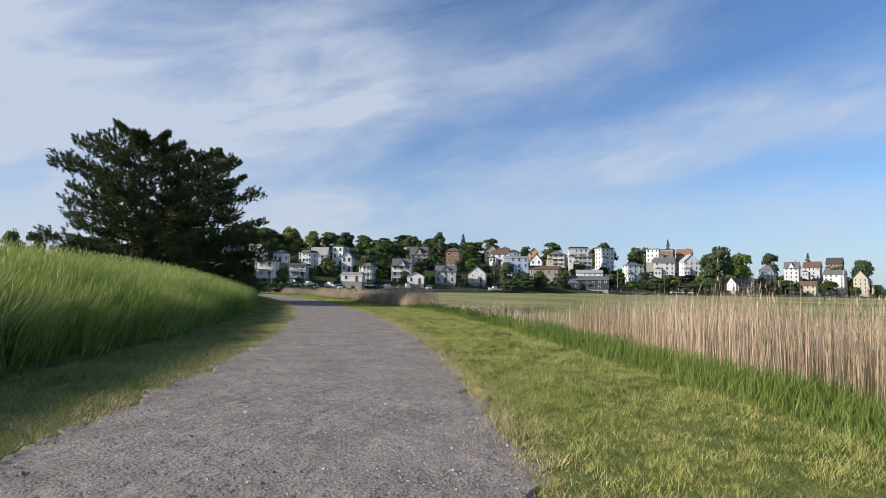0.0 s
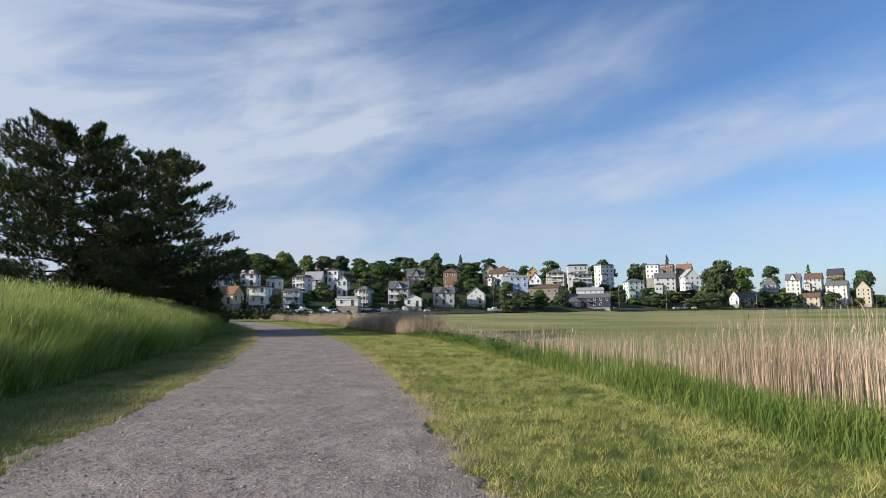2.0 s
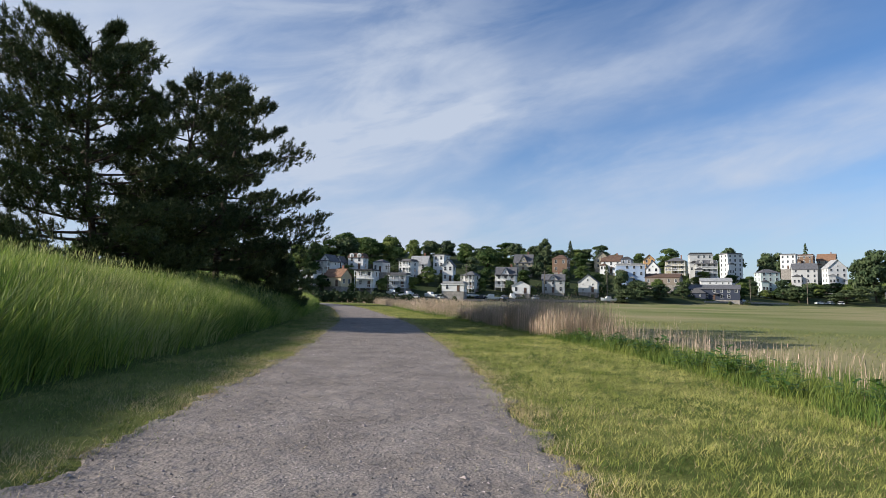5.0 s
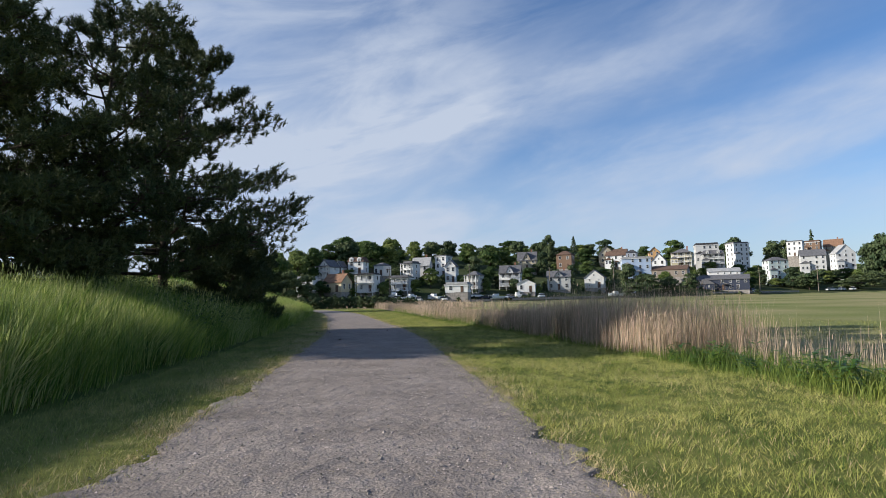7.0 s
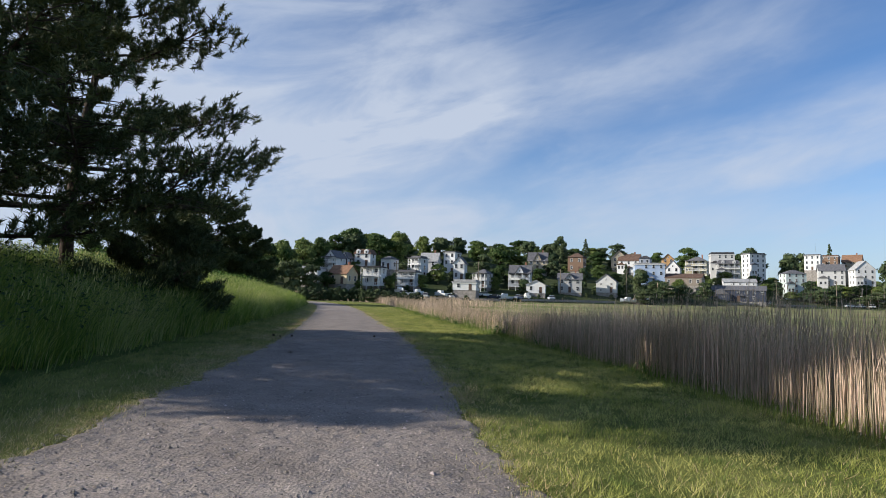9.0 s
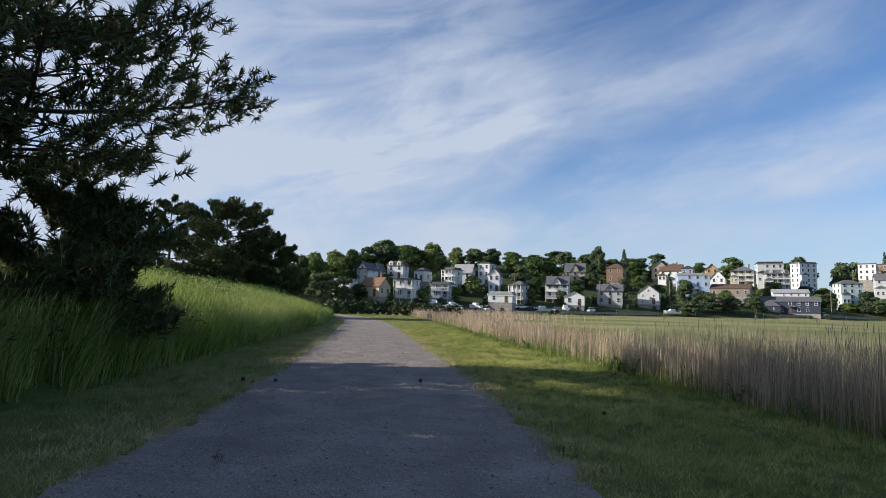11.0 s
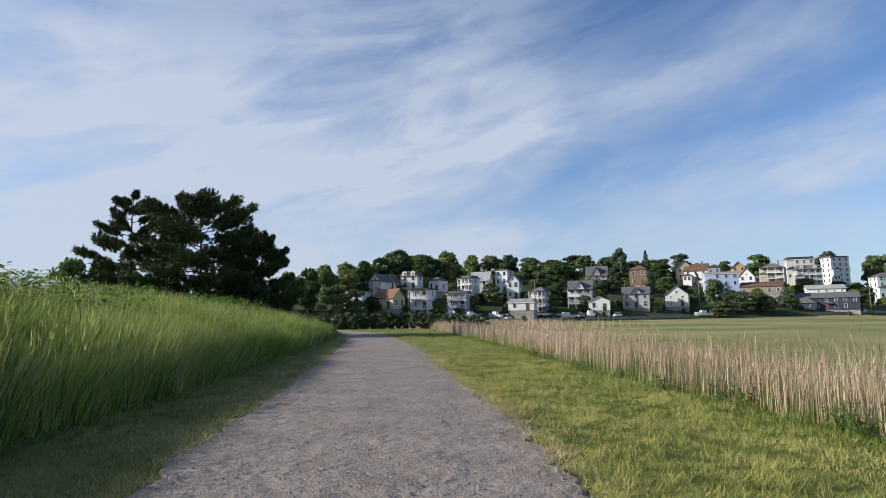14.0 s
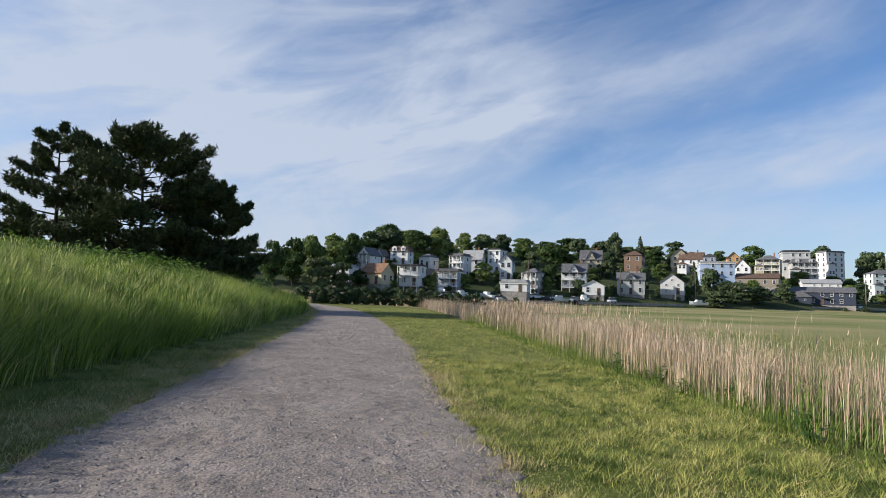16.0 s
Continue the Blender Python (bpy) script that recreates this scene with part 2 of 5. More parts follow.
def add_box(bm, x0, x1, y0, y1, z0, z1, bevel=0.0):
    r = bmesh.ops.create_cube(bm, size=1.0, matrix=Matrix.Translation(((x0 + x1) / 2, (y0 + y1) / 2, (z0 + z1) / 2)) @ Matrix.Diagonal((x1 - x0, y1 - y0, z1 - z0, 1)))
    if bevel:
        edges = list({e for v in r["verts"] for e in v.link_edges})
        bmesh.ops.bevel(bm, geom=edges, offset=bevel, segments=1, affect="EDGES")


def prism(bm, points, y0, y1):
    """A solid with the outline points (x, z), from y0 to y1."""
    a = [bm.verts.new((x, y0, z)) for x, z in points]
    b = [bm.verts.new((x, y1, z)) for x, z in points]
    bm.faces.new(a)
    bm.faces.new(b[::-1])
    for i in range(len(a)):
        j = (i + 1) % len(a)
        bm.faces.new((a[j], a[i], b[i], b[j]))
    bmesh.ops.recalc_face_normals(bm, faces=bm.faces[:])


def blades(pos, height, width, lean, bend=0.5):
    """Grass blades with a bent tip: five vertices and three triangles each."""
    n = len(pos)
    ang = RNG.uniform(0, 2 * np.pi, n)
    side = np.stack([np.cos(ang), np.sin(ang), np.zeros(n)], 1) * (width / 2)[:, None]
    tip = np.stack([lean[:, 0], lean[:, 1], np.zeros(n)], 1) * height[:, None]
    up = np.zeros((n, 3))
    up[:, 2] = height
    mid = pos + up * 0.55 + tip * 0.32
    top = pos + up * (1 - 0.25 * bend * np.minimum(1, (lean ** 2).sum(1)))[:, None] + tip
    v = np.stack([pos - side, pos + side, mid - side * 0.8, mid + side * 0.8, top], 1).reshape(-1, 3)
    t = (np.arange(n)[:, None, None] * 5 + np.array([[0, 1, 3], [0, 3, 2], [2, 3, 4]])[None]).reshape(-1, 3)
    return v, t


def spikes(pos, height, width, lean):
    """Short blades: one triangle each."""
    n = len(pos)
    ang = RNG.uniform(0, 2 * np.pi, n)
    side = np.stack([np.cos(ang), np.sin(ang), np.zeros(n)], 1) * (width / 2)[:, None]
    top = pos + np.stack([lean[:, 0] * height, lean[:, 1] * height, height], 1)
    v = np.stack([pos - side, pos + side, top], 1).reshape(-1, 3)
    return v, np.arange(n * 3).reshape(-1, 3)


def tube(path, radii, sides=7):
    """Vertices and triangles of a tapered tube along a path of points."""
    path = np.asarray(path, float)
    n = len(path)
    tang = np.gradient(path, axis=0)
    tang /= np.linalg.norm(tang, axis=1, keepdims=True) + 1e-9
    ref = np.where(np.abs(tang[:, 2:3]) > 0.9, np.array([[1.0, 0, 0]]), np.array([[0, 0, 1.0]]))
    a = np.cross(tang, ref)
    a /= np.linalg.norm(a, axis=1, keepdims=True) + 1e-9
    b = np.cross(tang, a)
    ph = np.linspace(0, 2 * np.pi, sides, endpoint=False)
    v = path[:, None] + (a[:, None] * np.cos(ph)[None, :, None] + b[:, None] * np.sin(ph)[None, :, None]) * np.asarray(radii)[:, None, None]
    t = []
    for i in range(n - 1):
        for j in range(sides):
            k = (j + 1) % sides
            p, q, r, s = i * sides + j, i * sides + k, (i + 1) * sides + k, (i + 1) * sides + j
            t += [(p, q, r), (p, r, s)]
    return v.reshape(-1, 3), np.array(t)


def joined(pieces):
    """Stacks (verts, tris) pairs into one."""
    vs, ts, base = [], [], 0
    for v, t in pieces:
        vs.append(v)
        ts.append(t + base)
        base += len(v)
    return np.concatenate(vs), np.concatenate(ts)


def thing(name, x, y, z, rz=0.0, label="", category="", group=""):
    ob = new(name)
    ob.matrix_world = pose(x, y, z, 0, 0, rz)
    ob.empty_display_size = 0.2
    return tagged(ob, label, category, group)


def wave(x, y, size, seed=0.0):
    """Smooth pattern between about -1 and 1 with features of about the given size."""
    u, v = x / size + seed * 1.7, y / size + seed * 2.9
    return (np.sin(u * 2.1 + 1.3 * np.sin(v * 1.7 + seed)) + np.sin(v * 2.6 + 1.1 * np.sin(u * 1.3 + 2 * seed)) + np.sin(1.7 * (u + v) + seed)) / 3


def grain_field(x, y, size, seed):
    """Irregular value noise between -1 and 1 on a grid of the given size."""
    table = np.random.default_rng(seed).uniform(-1, 1, (256, 256))
    u, v = np.asarray(x) / size, np.asarray(y) / size
    i, j = np.floor(u).astype(int), np.floor(v).astype(int)
    a, b = u - i, v - j
    a, b = a * a * (3 - 2 * a), b * b * (3 - 2 * b)

    def at(p, q):
        return table[p % 256, q % 256]

    return (at(i, j) * (1 - a) + at(i + 1, j) * a) * (1 - b) + (at(i, j + 1) * (1 - a) + at(i + 1, j + 1) * a) * b


# ================= shape of the land =================
LINE_Y = [-40, 3, 7, 10.7, 13, 17, 20.5, 25.5, 29, 33.5, 38.3, 42.6, 47, 53, 60, 67, 75, 85, 95, 110]
LINE_X = [1.5, -0.8, -1.2, -1.7, -2.2, -3.1, -3.9, -5.45, -6.5, -8.0, -9.95, -11.6, -13.4, -15.8, -18.9, -22.3, -26.9, -34.0, -43, -58]
_yy = np.arange(-40, 110.01, 0.5)
_xx = np.interp(_yy, LINE_Y, LINE_X)
for _ in range(3):
    _xx[3:-3] = np.convolve(_xx, np.ones(7) / 7, "valid")


def line(y):
    """Middle of the path at y."""
    return np.interp(y, _yy, _xx)


def lawn_left(y):
    return np.interp(y, [-10, 30, 40, 50, 62, 75], [2.8, 2.8, 2.5, 2.3, 1.9, 1.5])


def lawn_right(y):
    return np.interp(y, [0, 9, 15, 22, 27, 33, 40, 46, 52, 60, 67, 74, 80, 92], [3.35, 3.35, 3.7, 4.1, 3.75, 3.55, 3.4, 3.5, 3.9, 4.4, 5.4, 6.8, 8.6, 13.0])


def shore(x):
    """y of the far shore."""
    x = np.asarray(x, float)
    return np.maximum(np.where(x < 90, 213 + 0.68 * (x + 9), 280.3 + 0.42 * (x - 90)), 152.0)


def land(x, y):
    x, y = np.asarray(x, float), np.asarray(y, float)
    d = x - line(y)
    dl = np.maximum(-d - lawn_left(y), 0)
    bank = 1.55 * (1 - np.exp(-dl / 3.2)) * np.interp(y, [60, 100], [1, 0.35])
    bank = bank + 0.06 * wave(x, y, 3.0, 1) * np.minimum(1, dl)
    dr = np.maximum(d - lawn_right(y) - 0.2, 0)
    fall = -0.30 * np.minimum(1, dr / 2.5)
    near = np.where(d < 0, bank * np.interp(y, [110, 150], [1, 0.2]), fall)
    near = near + 0.012 * wave(x, y, 0.9, 3) * (np.abs(d) > 1.5)
    back = y - shore(x)
    g = np.interp(x, [-220, -110, 40, 100, 200, 320], [0.3, 0.9, 1.0, 0.62, 0.4, 0.35])
    rise = 2.6 * np.interp(back, [-9, 3], [0, 1]) + 0.2 * np.clip(back - 4, 0, 105) + 0.03 * np.clip(back - 109, 0, 200)
    return near + rise * g


def surface(x, y):
    return float(land(x, y))

# ================= ground and path =================
rows_y = np.concatenate([np.arange(-60, -8, 4.0), np.arange(-8, 76, 0.5), np.arange(76, 140, 3.0), np.arange(140, 480, 5.0), np.geomspace(480, 4500, 12)])
cols_d = np.concatenate([-np.geomspace(3500, 210, 9), np.arange(-200, -14, 6.0), np.arange(-14, 9, 0.25), np.arange(9, 430, 7.0), np.geomspace(430, 3500, 9)])
gx = line(rows_y)[:, None] + cols_d[None, :]
gy = np.repeat(rows_y[:, None], len(cols_d), 1)
gz = land(gx, gy)
inside = (np.abs(cols_d)[None, :] < 1.2) & (gy < 105)
gz = np.where(inside, gz - 0.05, gz)
nr, nc = gx.shape
ids = np.arange(nr * nc).reshape(nr, nc)
quads = np.stack([ids[:-1, :-1], ids[:-1, 1:], ids[1:, 1:], ids[1:, :-1]], -1).reshape(-1, 4)
ground_tris = np.concatenate([quads[:, [0, 1, 2]], quads[:, [0, 2, 3]]])
ground_v = np.stack([gx, gy, gz], -1).reshape(-1, 3)
mid = ground_v[ground_tris].mean(1)
md = mid[:, 0] - line(mid[:, 1])
kind_index = np.where(md < -lawn_left(mid[:, 1]), 1, np.where(md < lawn_right(mid[:, 1]) + 0.3, 0, 2))
kind_index = np.where((mid[:, 1] > 125) & (md < 0), 2, kind_index)
kind_index = np.where(mid[:, 1] > shore(mid[:, 0]) - 8, 3, kind_index)
ground = tri_mesh("ground", ground_v, ground_tris, [M["turf"], M["meadow_soil"], M["marsh"], M["hillside"]], kind_index, True)
tagged(ground, "grassy ground with salt marsh and far hillside", "ground", kind="structure")

py = np.concatenate([np.arange(-14, 0.5, 0.2), np.arange(0.5, 50, 0.026), np.arange(50, 108, 0.3)])
across = np.linspace(-1, 1, 91)
left_w = 1.30 + 0.07 * wave(py, py * 0, 0.7, 2) + 0.05 * wave(py, py * 0, 0.23, 5) + 0.03 * wave(py, py * 0, 0.06, 3)
right_w = 1.30 + 0.07 * wave(py, py * 0, 0.8, 7) + 0.05 * wave(py, py * 0, 0.21, 9) + 0.03 * wave(py, py * 0, 0.06, 3)
left_w += 0.07 * grain_field(py, py * 0, 0.34, 41) + 0.05 * grain_field(py, py * 0, 0.13, 42)
right_w += 0.07 * grain_field(py, py * 0, 0.34, 43) + 0.05 * grain_field(py, py * 0, 0.13, 44)
half = np.where(across[None, :] < 0, left_w[:, None], right_w[:, None])
ppx = line(py)[:, None] + across[None, :] * half
ppy = np.repeat(py[:, None], len(across), 1)
crown_z = 0.004 + 0.010 * (1 - across[None, :] ** 2) + 0.004 * wave(ppx, ppy, 0.5, 4) - 0.05 * (np.abs(across)[None, :] > 0.99)
crown_z += 0.007 * grain_field(ppx, ppy, 0.038, 3) + 0.003 * grain_field(ppx, ppy, 0.11, 4) + 0.002 * grain_field(ppx + 0.3 * ppy, ppy, 0.37, 5) + RNG.normal(0, 0.0016, ppx.shape)
path_v = np.stack([ppx, ppy, land(line(ppy), ppy) + crown_z], -1).reshape(-1, 3)
nr, nc = ppx.shape
ids = np.arange(nr * nc).reshape(nr, nc)
quads = np.stack([ids[:-1, :-1], ids[:-1, 1:], ids[1:, 1:], ids[1:, :-1]], -1).reshape(-1, 4)
path = tri_mesh("path", path_v, np.concatenate([quads[:, [0, 1, 2]], quads[:, [0, 2, 3]]]), [M["gravel"]], None, True)
tagged(path, "grey crushed-stone footpath with ragged grass edges", "path", kind="structure")


def scatter(n, y0, y1, d0, d1, bias=1.0):
    """Random places along the path; d0 and d1 are functions of y, bias above 1 crowds them towards d0."""
    y = RNG.uniform(y0, y1, n)
    u = RNG.uniform(0, 1, n) ** bias
    d = d0(y) * (1 - u) + d1(y) * u
    x = line(y) + d
    return x, y, d


def on_land(x, y, dz=0.0):
    return np.stack([x, y, land(x, y) + dz], 1)


def drift(n, amount, wind=(0.12, 0.05)):
    return RNG.normal(0, amount, (n, 2)) + np.array(wind)


# loose stones on the path
n = 60000
x, y, d = scatter(n, 0.5, 50, lambda y: -1.33 + 0 * y, lambda y: 1.33 + 0 * y)
size = RNG.uniform(0.003, 0.009, n) * (1 + (RNG.uniform(0, 1, n) > 0.985) * 0.8)
angle = RNG.uniform(0, 6.28, n)
z = 0.004 + 0.010 * (1 - (d / 1.3) ** 2)
base = np.stack([x, y, z], 1)
ring = [np.stack([np.cos(angle + k * 2.094) * size * RNG.uniform(0.7, 1.5, n), np.sin(angle + k * 2.094) * size * RNG.uniform(0.7, 1.5, n), size * RNG.uniform(0.0, 0.4, n)], 1) for k in range(3)]
top = np.stack([RNG.normal(0, 0.3, n) * size, RNG.normal(0, 0.3, n) * size, size * RNG.uniform(0.7, 1.2, n)], 1)
sv = np.stack([base + ring[0], base + ring[1], base + ring[2], base + top], 1).reshape(-1, 3)
st = (np.arange(n)[:, None, None] * 4 + np.array([[0, 1, 3], [1, 2, 3], [2, 0, 3]])[None]).reshape(-1, 3)
tagged(tri_mesh("loose_gravel", sv, st, [M["pebble"]]), "loose grey crushed stones scattered on the path", "gravel", kind="stuff")

# dry clippings on the path and along its edges
n = 16000
x, y, d = scatter(n, 0.5, 50, lambda y: -1.5 + 0 * y, lambda y: 1.5 + 0 * y)
edge = RNG.uniform(0, 1, n) < 0.72
d = np.where(edge, np.sign(d) * (1.3 + RNG.normal(0, 0.14, n)), d)
x = line(y) + d
p0 = np.stack([x, y, 0.02 + 0 * x], 1)
a = RNG.uniform(0, 3.14, n)
ln = RNG.uniform(0.015, 0.06, n)
dirv = np.stack([np.cos(a), np.sin(a), RNG.normal(0, 0.12, n)], 1) * ln[:, None]
sd = np.stack([-np.sin(a), np.cos(a), 0 * a], 1) * 0.0016
sv = np.stack([p0 - sd, p0 + sd, p0 + dirv], 1).reshape(-1, 3)
tagged(tri_mesh("dry_clippings", sv, np.arange(n * 3).reshape(-1, 3), [M["straw"]]), "dry straw-coloured grass clippings on the gravel", "clippings", kind="stuff")

# ================= mown lawn =================


def lawn(name, n, y0, y1, d0, d1, label, main="lawn"):
    x, y, d = scatter(n, y0, y1, d0, d1)
    stray = RNG.uniform(0, 1, n) < 0.05
    d = np.where(stray, np.sign(d) * (1.32 - RNG.exponential(0.08, n)), d)
    x = line(y) + d
    tone = wave(x, y, 0.8, 2)
    h = RNG.uniform(0.016, 0.048, n) * np.maximum(0.35, 1 + 0.8 * grain_field(x, y, 0.09, 21) + 0.3 * grain_field(x, y, 0.35, 22))
    v, t = spikes(on_land(x, y, -0.004), h, RNG.uniform(0.0026, 0.0052, n) * np.interp(y, [30, 60], [1, 1.8]), drift(n, 0.65))
    rim = np.maximum(np.abs(d) - 1.28, 0) / np.where(d < 0, 0.60, 0.22)
    bare = np.where(d < 0, 1.0, 0.8) * np.exp(-rim ** 2) * (0.55 + 0.6 * grain_field(x, y, 0.30, 31) + 0.35 * wave(x, y, 0.9, 3))
    dry = (RNG.uniform(0, 1, n) < 0.04 + 0.07 * (tone > 0.3) + np.clip(bare, 0, 0.8)).astype(int)
    tuft = grain_field(x, y, 0.075, 12) + 0.35 * grain_field(x, y, 0.22, 13) + 0.2 * grain_field(x, y, 0.9, 14) + RNG.normal(0, 0.18, n)
    index = np.where(dry == 1, 1, np.where(tuft > 0.32, 2, 0))
    tagged(tri_mesh(name, v, t, [M[main], M["straw"], M["lawn_dark"]], index), label, "lawn", kind="stuff")


lawn("lawn_grass", 620000, 0.8, 48, lambda y: 1.22 + 0 * y, lambda y: lawn_right(y) + 0.1, "short mown yellow-green lawn beside the path")
lawn("lawn_grass", 60000, 48, 76, lambda y: 1.22 + 0 * y, lambda y: lawn_right(y) + 0.1, "short mown lawn where the path bends")
lawn("verge_grass", 280000, 0.8, 48, lambda y: -1.22 + 0 * y, lambda y: -lawn_left(y) - 0.3, "short mown verge, coloured darker for the shade of tall grass", "verge")
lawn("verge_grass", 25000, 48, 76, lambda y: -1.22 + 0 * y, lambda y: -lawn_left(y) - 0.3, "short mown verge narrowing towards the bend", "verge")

# ================= tall meadow grass on the bank =================


def meadow(name, n, y0, y1, reach, bias, hmin, hmax, wide, label, seeded=0.12):
    per = 26
    m = n // per
    n = m * per
    cx, cy, _ = scatter(m, y0, y1, lambda y: -lawn_left(y) - 0.10, lambda y: -lawn_left(y) - reach, bias)
    loose = RNG.normal(0, 0.052 * (wide / 0.0085) ** 0.7, (n, 2))
    x, y = np.repeat(cx, per) + loose[:, 0], np.repeat(cy, per) + loose[:, 1]
    d = np.minimum(x - line(y), -lawn_left(y) + 0.05)
    x = line(y) + d
    into = np.maximum(-d - lawn_left(y), 0)
    h = np.repeat(RNG.uniform(0.74, 1.22, m), per) * RNG.uniform(hmin, hmax, n) * (1 + 0.20 * wave(x, y, 1.6, 4)) * np.interp(into, [0, 0.12, 0.5, 2.0], [0.70, 1.0, 1.15, 1.0])
    lean = np.repeat(drift(m, 0.16, (0.16, 0.04)), per, 0) + loose * 2.2 + RNG.normal(0, 0.13, (n, 2))
    v, t = blades(on_land(x, y, -0.02), h, RNG.uniform(0.7, 1.3, n) * wide, lean)
    chance = seeded * (1 + 1.3 * wave(cx, cy, 1.8, 3) + 0.5 * wave(cx, cy, 0.5, 9))
    pale = (np.repeat(chance + RNG.uniform(-0.55, 0.5, m), per) > RNG.uniform(0, 1, n)).astype(int)
    tagged(tri_mesh(name, v, t, [M["meadow"], M["seed"]], np.repeat(pale, 3)), label, "tall grass", kind="stuff")


meadow("meadow_grass", 230000, 1.5, 48, 3.2, 1.25, 0.24, 0.56, 0.0085, "tall uncut green grass at the foot of the bank", 0.30)
meadow("meadow_grass", 130000, 3, 62, 13.0, 1.1, 0.26, 0.54, 0.014, "tall uncut green grass covering the bank", 0.30)
meadow("meadow_grass", 30000, 48, 90, 9.0, 1.1, 0.30, 0.50, 0.022, "tall uncut green grass by the bend of the path", 0.16)

# seed heads standing above the grass
n = 9000
x, y, d = scatter(n, 2, 50, lambda y: -lawn_left(y) - 0.3, lambda y: -lawn_left(y) - 7.0, 1.3)
h = RNG.uniform(0.45, 0.66, n)
lean = drift(n, 0.13, (0.14, 0.03))
sv, st = blades(on_land(x, y), h, np.full(n, 0.0035), lean)
tip = on_land(x, y)
tip[:, :2] += lean * h[:, None] * 0.92
tip[:, 2] += h * 0.9
hv, ht = blades(tip, RNG.uniform(0.06, 0.11, n), np.full(n, 0.012), lean)
av, at_ = joined([(sv, st), (hv, ht)])
tagged(tri_mesh("seed_heads", av, at_, [M["seed"]]), "pale seed heads on thin stems above the meadow", "seed heads", kind="stuff")

# ================= reeds along the marsh =================


def reed_height(y):
    return np.interp(y, [-5, 8, 11, 13, 16, 19, 23, 25.5, 26.8, 30, 33, 37, 45, 60, 75, 90], [1.02, 0.98, 0.88, 0.74, 0.66, 0.45, 0.5, 0.72, 1.06, 1.0, 0.85, 0.68, 0.70, 0.78, 0.85, 0.9])


def reeds(name, n, y0, y1, near, far, label, wide=0.0055, leafy=0.25):
    x, y, d = scatter(n, y0, y1, lambda y: lawn_right(y) + near, lambda y: lawn_right(y) + far, 1.15)
    keep = RNG.uniform(-1.1, 1.0, n) < wave(x, y, 0.9, 5) + np.interp(y, [11, 14, 16.5, 18.5, 23, 26, 34, 38], [0.55, -0.1, -0.2, -0.6, -0.5, 0.7, 0.6, 0.15])
    x, y, d = x[keep], y[keep], d[keep]
    n = len(x)
    h = reed_height(y) * RNG.triangular(0.55, 0.90, 1.26, n) * (1 + 0.28 * (RNG.uniform(0, 1, n) > 0.965)) * (1 + 0.12 * wave(x, y, 1.1, 7)) * np.interp(d - lawn_right(y), [0.2, 0.9], [0.8, 1.0])
    p0 = on_land(x, y, -0.03)
    lean = drift(n, 0.055, (0.03, 0.02))
    pieces = [blades(p0, h, np.full(n, wide), lean, 0.1)]
    for k in range(2):
        pick = RNG.uniform(0, 1, n) < leafy
        m = int(pick.sum())
        up = RNG.uniform(0.35, 0.8, m)
        q = p0[pick].copy()
        q[:, :2] += lean[pick] * (h[pick] * up * 0.7)[:, None]
        q[:, 2] += h[pick] * up
        pieces.append(blades(q, RNG.uniform(0.10, 0.22, m), np.full(m, wide * 0.9), drift(m, 0.35)))
    pick = RNG.uniform(0, 1, n) < 0.05
    m = int(pick.sum())
    q = p0[pick].copy()
    q[:, :2] += lean[pick] * (h[pick] * 0.95)[:, None]
    q[:, 2] += h[pick] * 0.96
    pieces.append(blades(q, RNG.uniform(0.05, 0.10, m), np.full(m, wide * 1.9), drift(m, 0.15, (0.12, 0.04))))
    v, t = joined(pieces)
    tagged(tri_mesh(name, v, t, [M["reed"]]), label, "reeds", kind="stuff")


reeds("reeds", 22000, 0.5, 12.5, 1.15, 4.3, "dense dry tan reeds at the edge of the marsh", 0.0052)
reeds("reeds", 4600, 12.5, 25.5, 0.5, 3.0, "sparse short dry reeds at the edge of the marsh")
reeds("reeds", 15000, 25.5, 34, 0.15, 1.9, "tall clump of dry tan reeds at the lawn's edge", 0.0045)
reeds("reeds", 20000, 34, 54, 0.25, 2.3, "dry tan reeds along the mown lawn", 0.0045)
reeds("reeds", 12000, 54, 92, 0.2, 4.5, "dry tan reeds where the path bends", 0.012)


def reed_foot(name, n, y0, y1, near, far, hmin, hmax, label):
    x, y, d = scatter(n, y0, y1, lambda y: lawn_right(y) + near, lambda y: lawn_right(y) + far, 1.2)
    h = RNG.uniform(hmin, hmax, n) * (1 + 0.25 * wave(x, y, 0.9, 4)) * np.interp(d - lawn_right(y), [-0.1, 0.4], [0.45, 1])
    v, t = blades(on_land(x, y, -0.02), h, RNG.uniform(0.005, 0.010, n), drift(n, 0.3))
    tagged(tri_mesh(name, v, t, [M["reed_green"]]), label, "grass", kind="stuff")


reed_foot("marsh_grass", 30000, 0.5, 14, -0.1, 2.6, 0.10, 0.30, "fresh green grass growing up among the reeds")
reed_foot("marsh_grass", 34000, 14, 26, -0.1, 3.0, 0.10, 0.30, "fresh green grass along a gap in the reeds")
reed_foot("marsh_grass", 30000, 26, 60, -0.15, 1.2, 0.06, 0.20, "green growth at the foot of the reeds")
reed_foot("marsh_grass", 8000, 30, 62, 0.3, 2.2, 0.20, 0.50, "green young reeds among the dry ones")

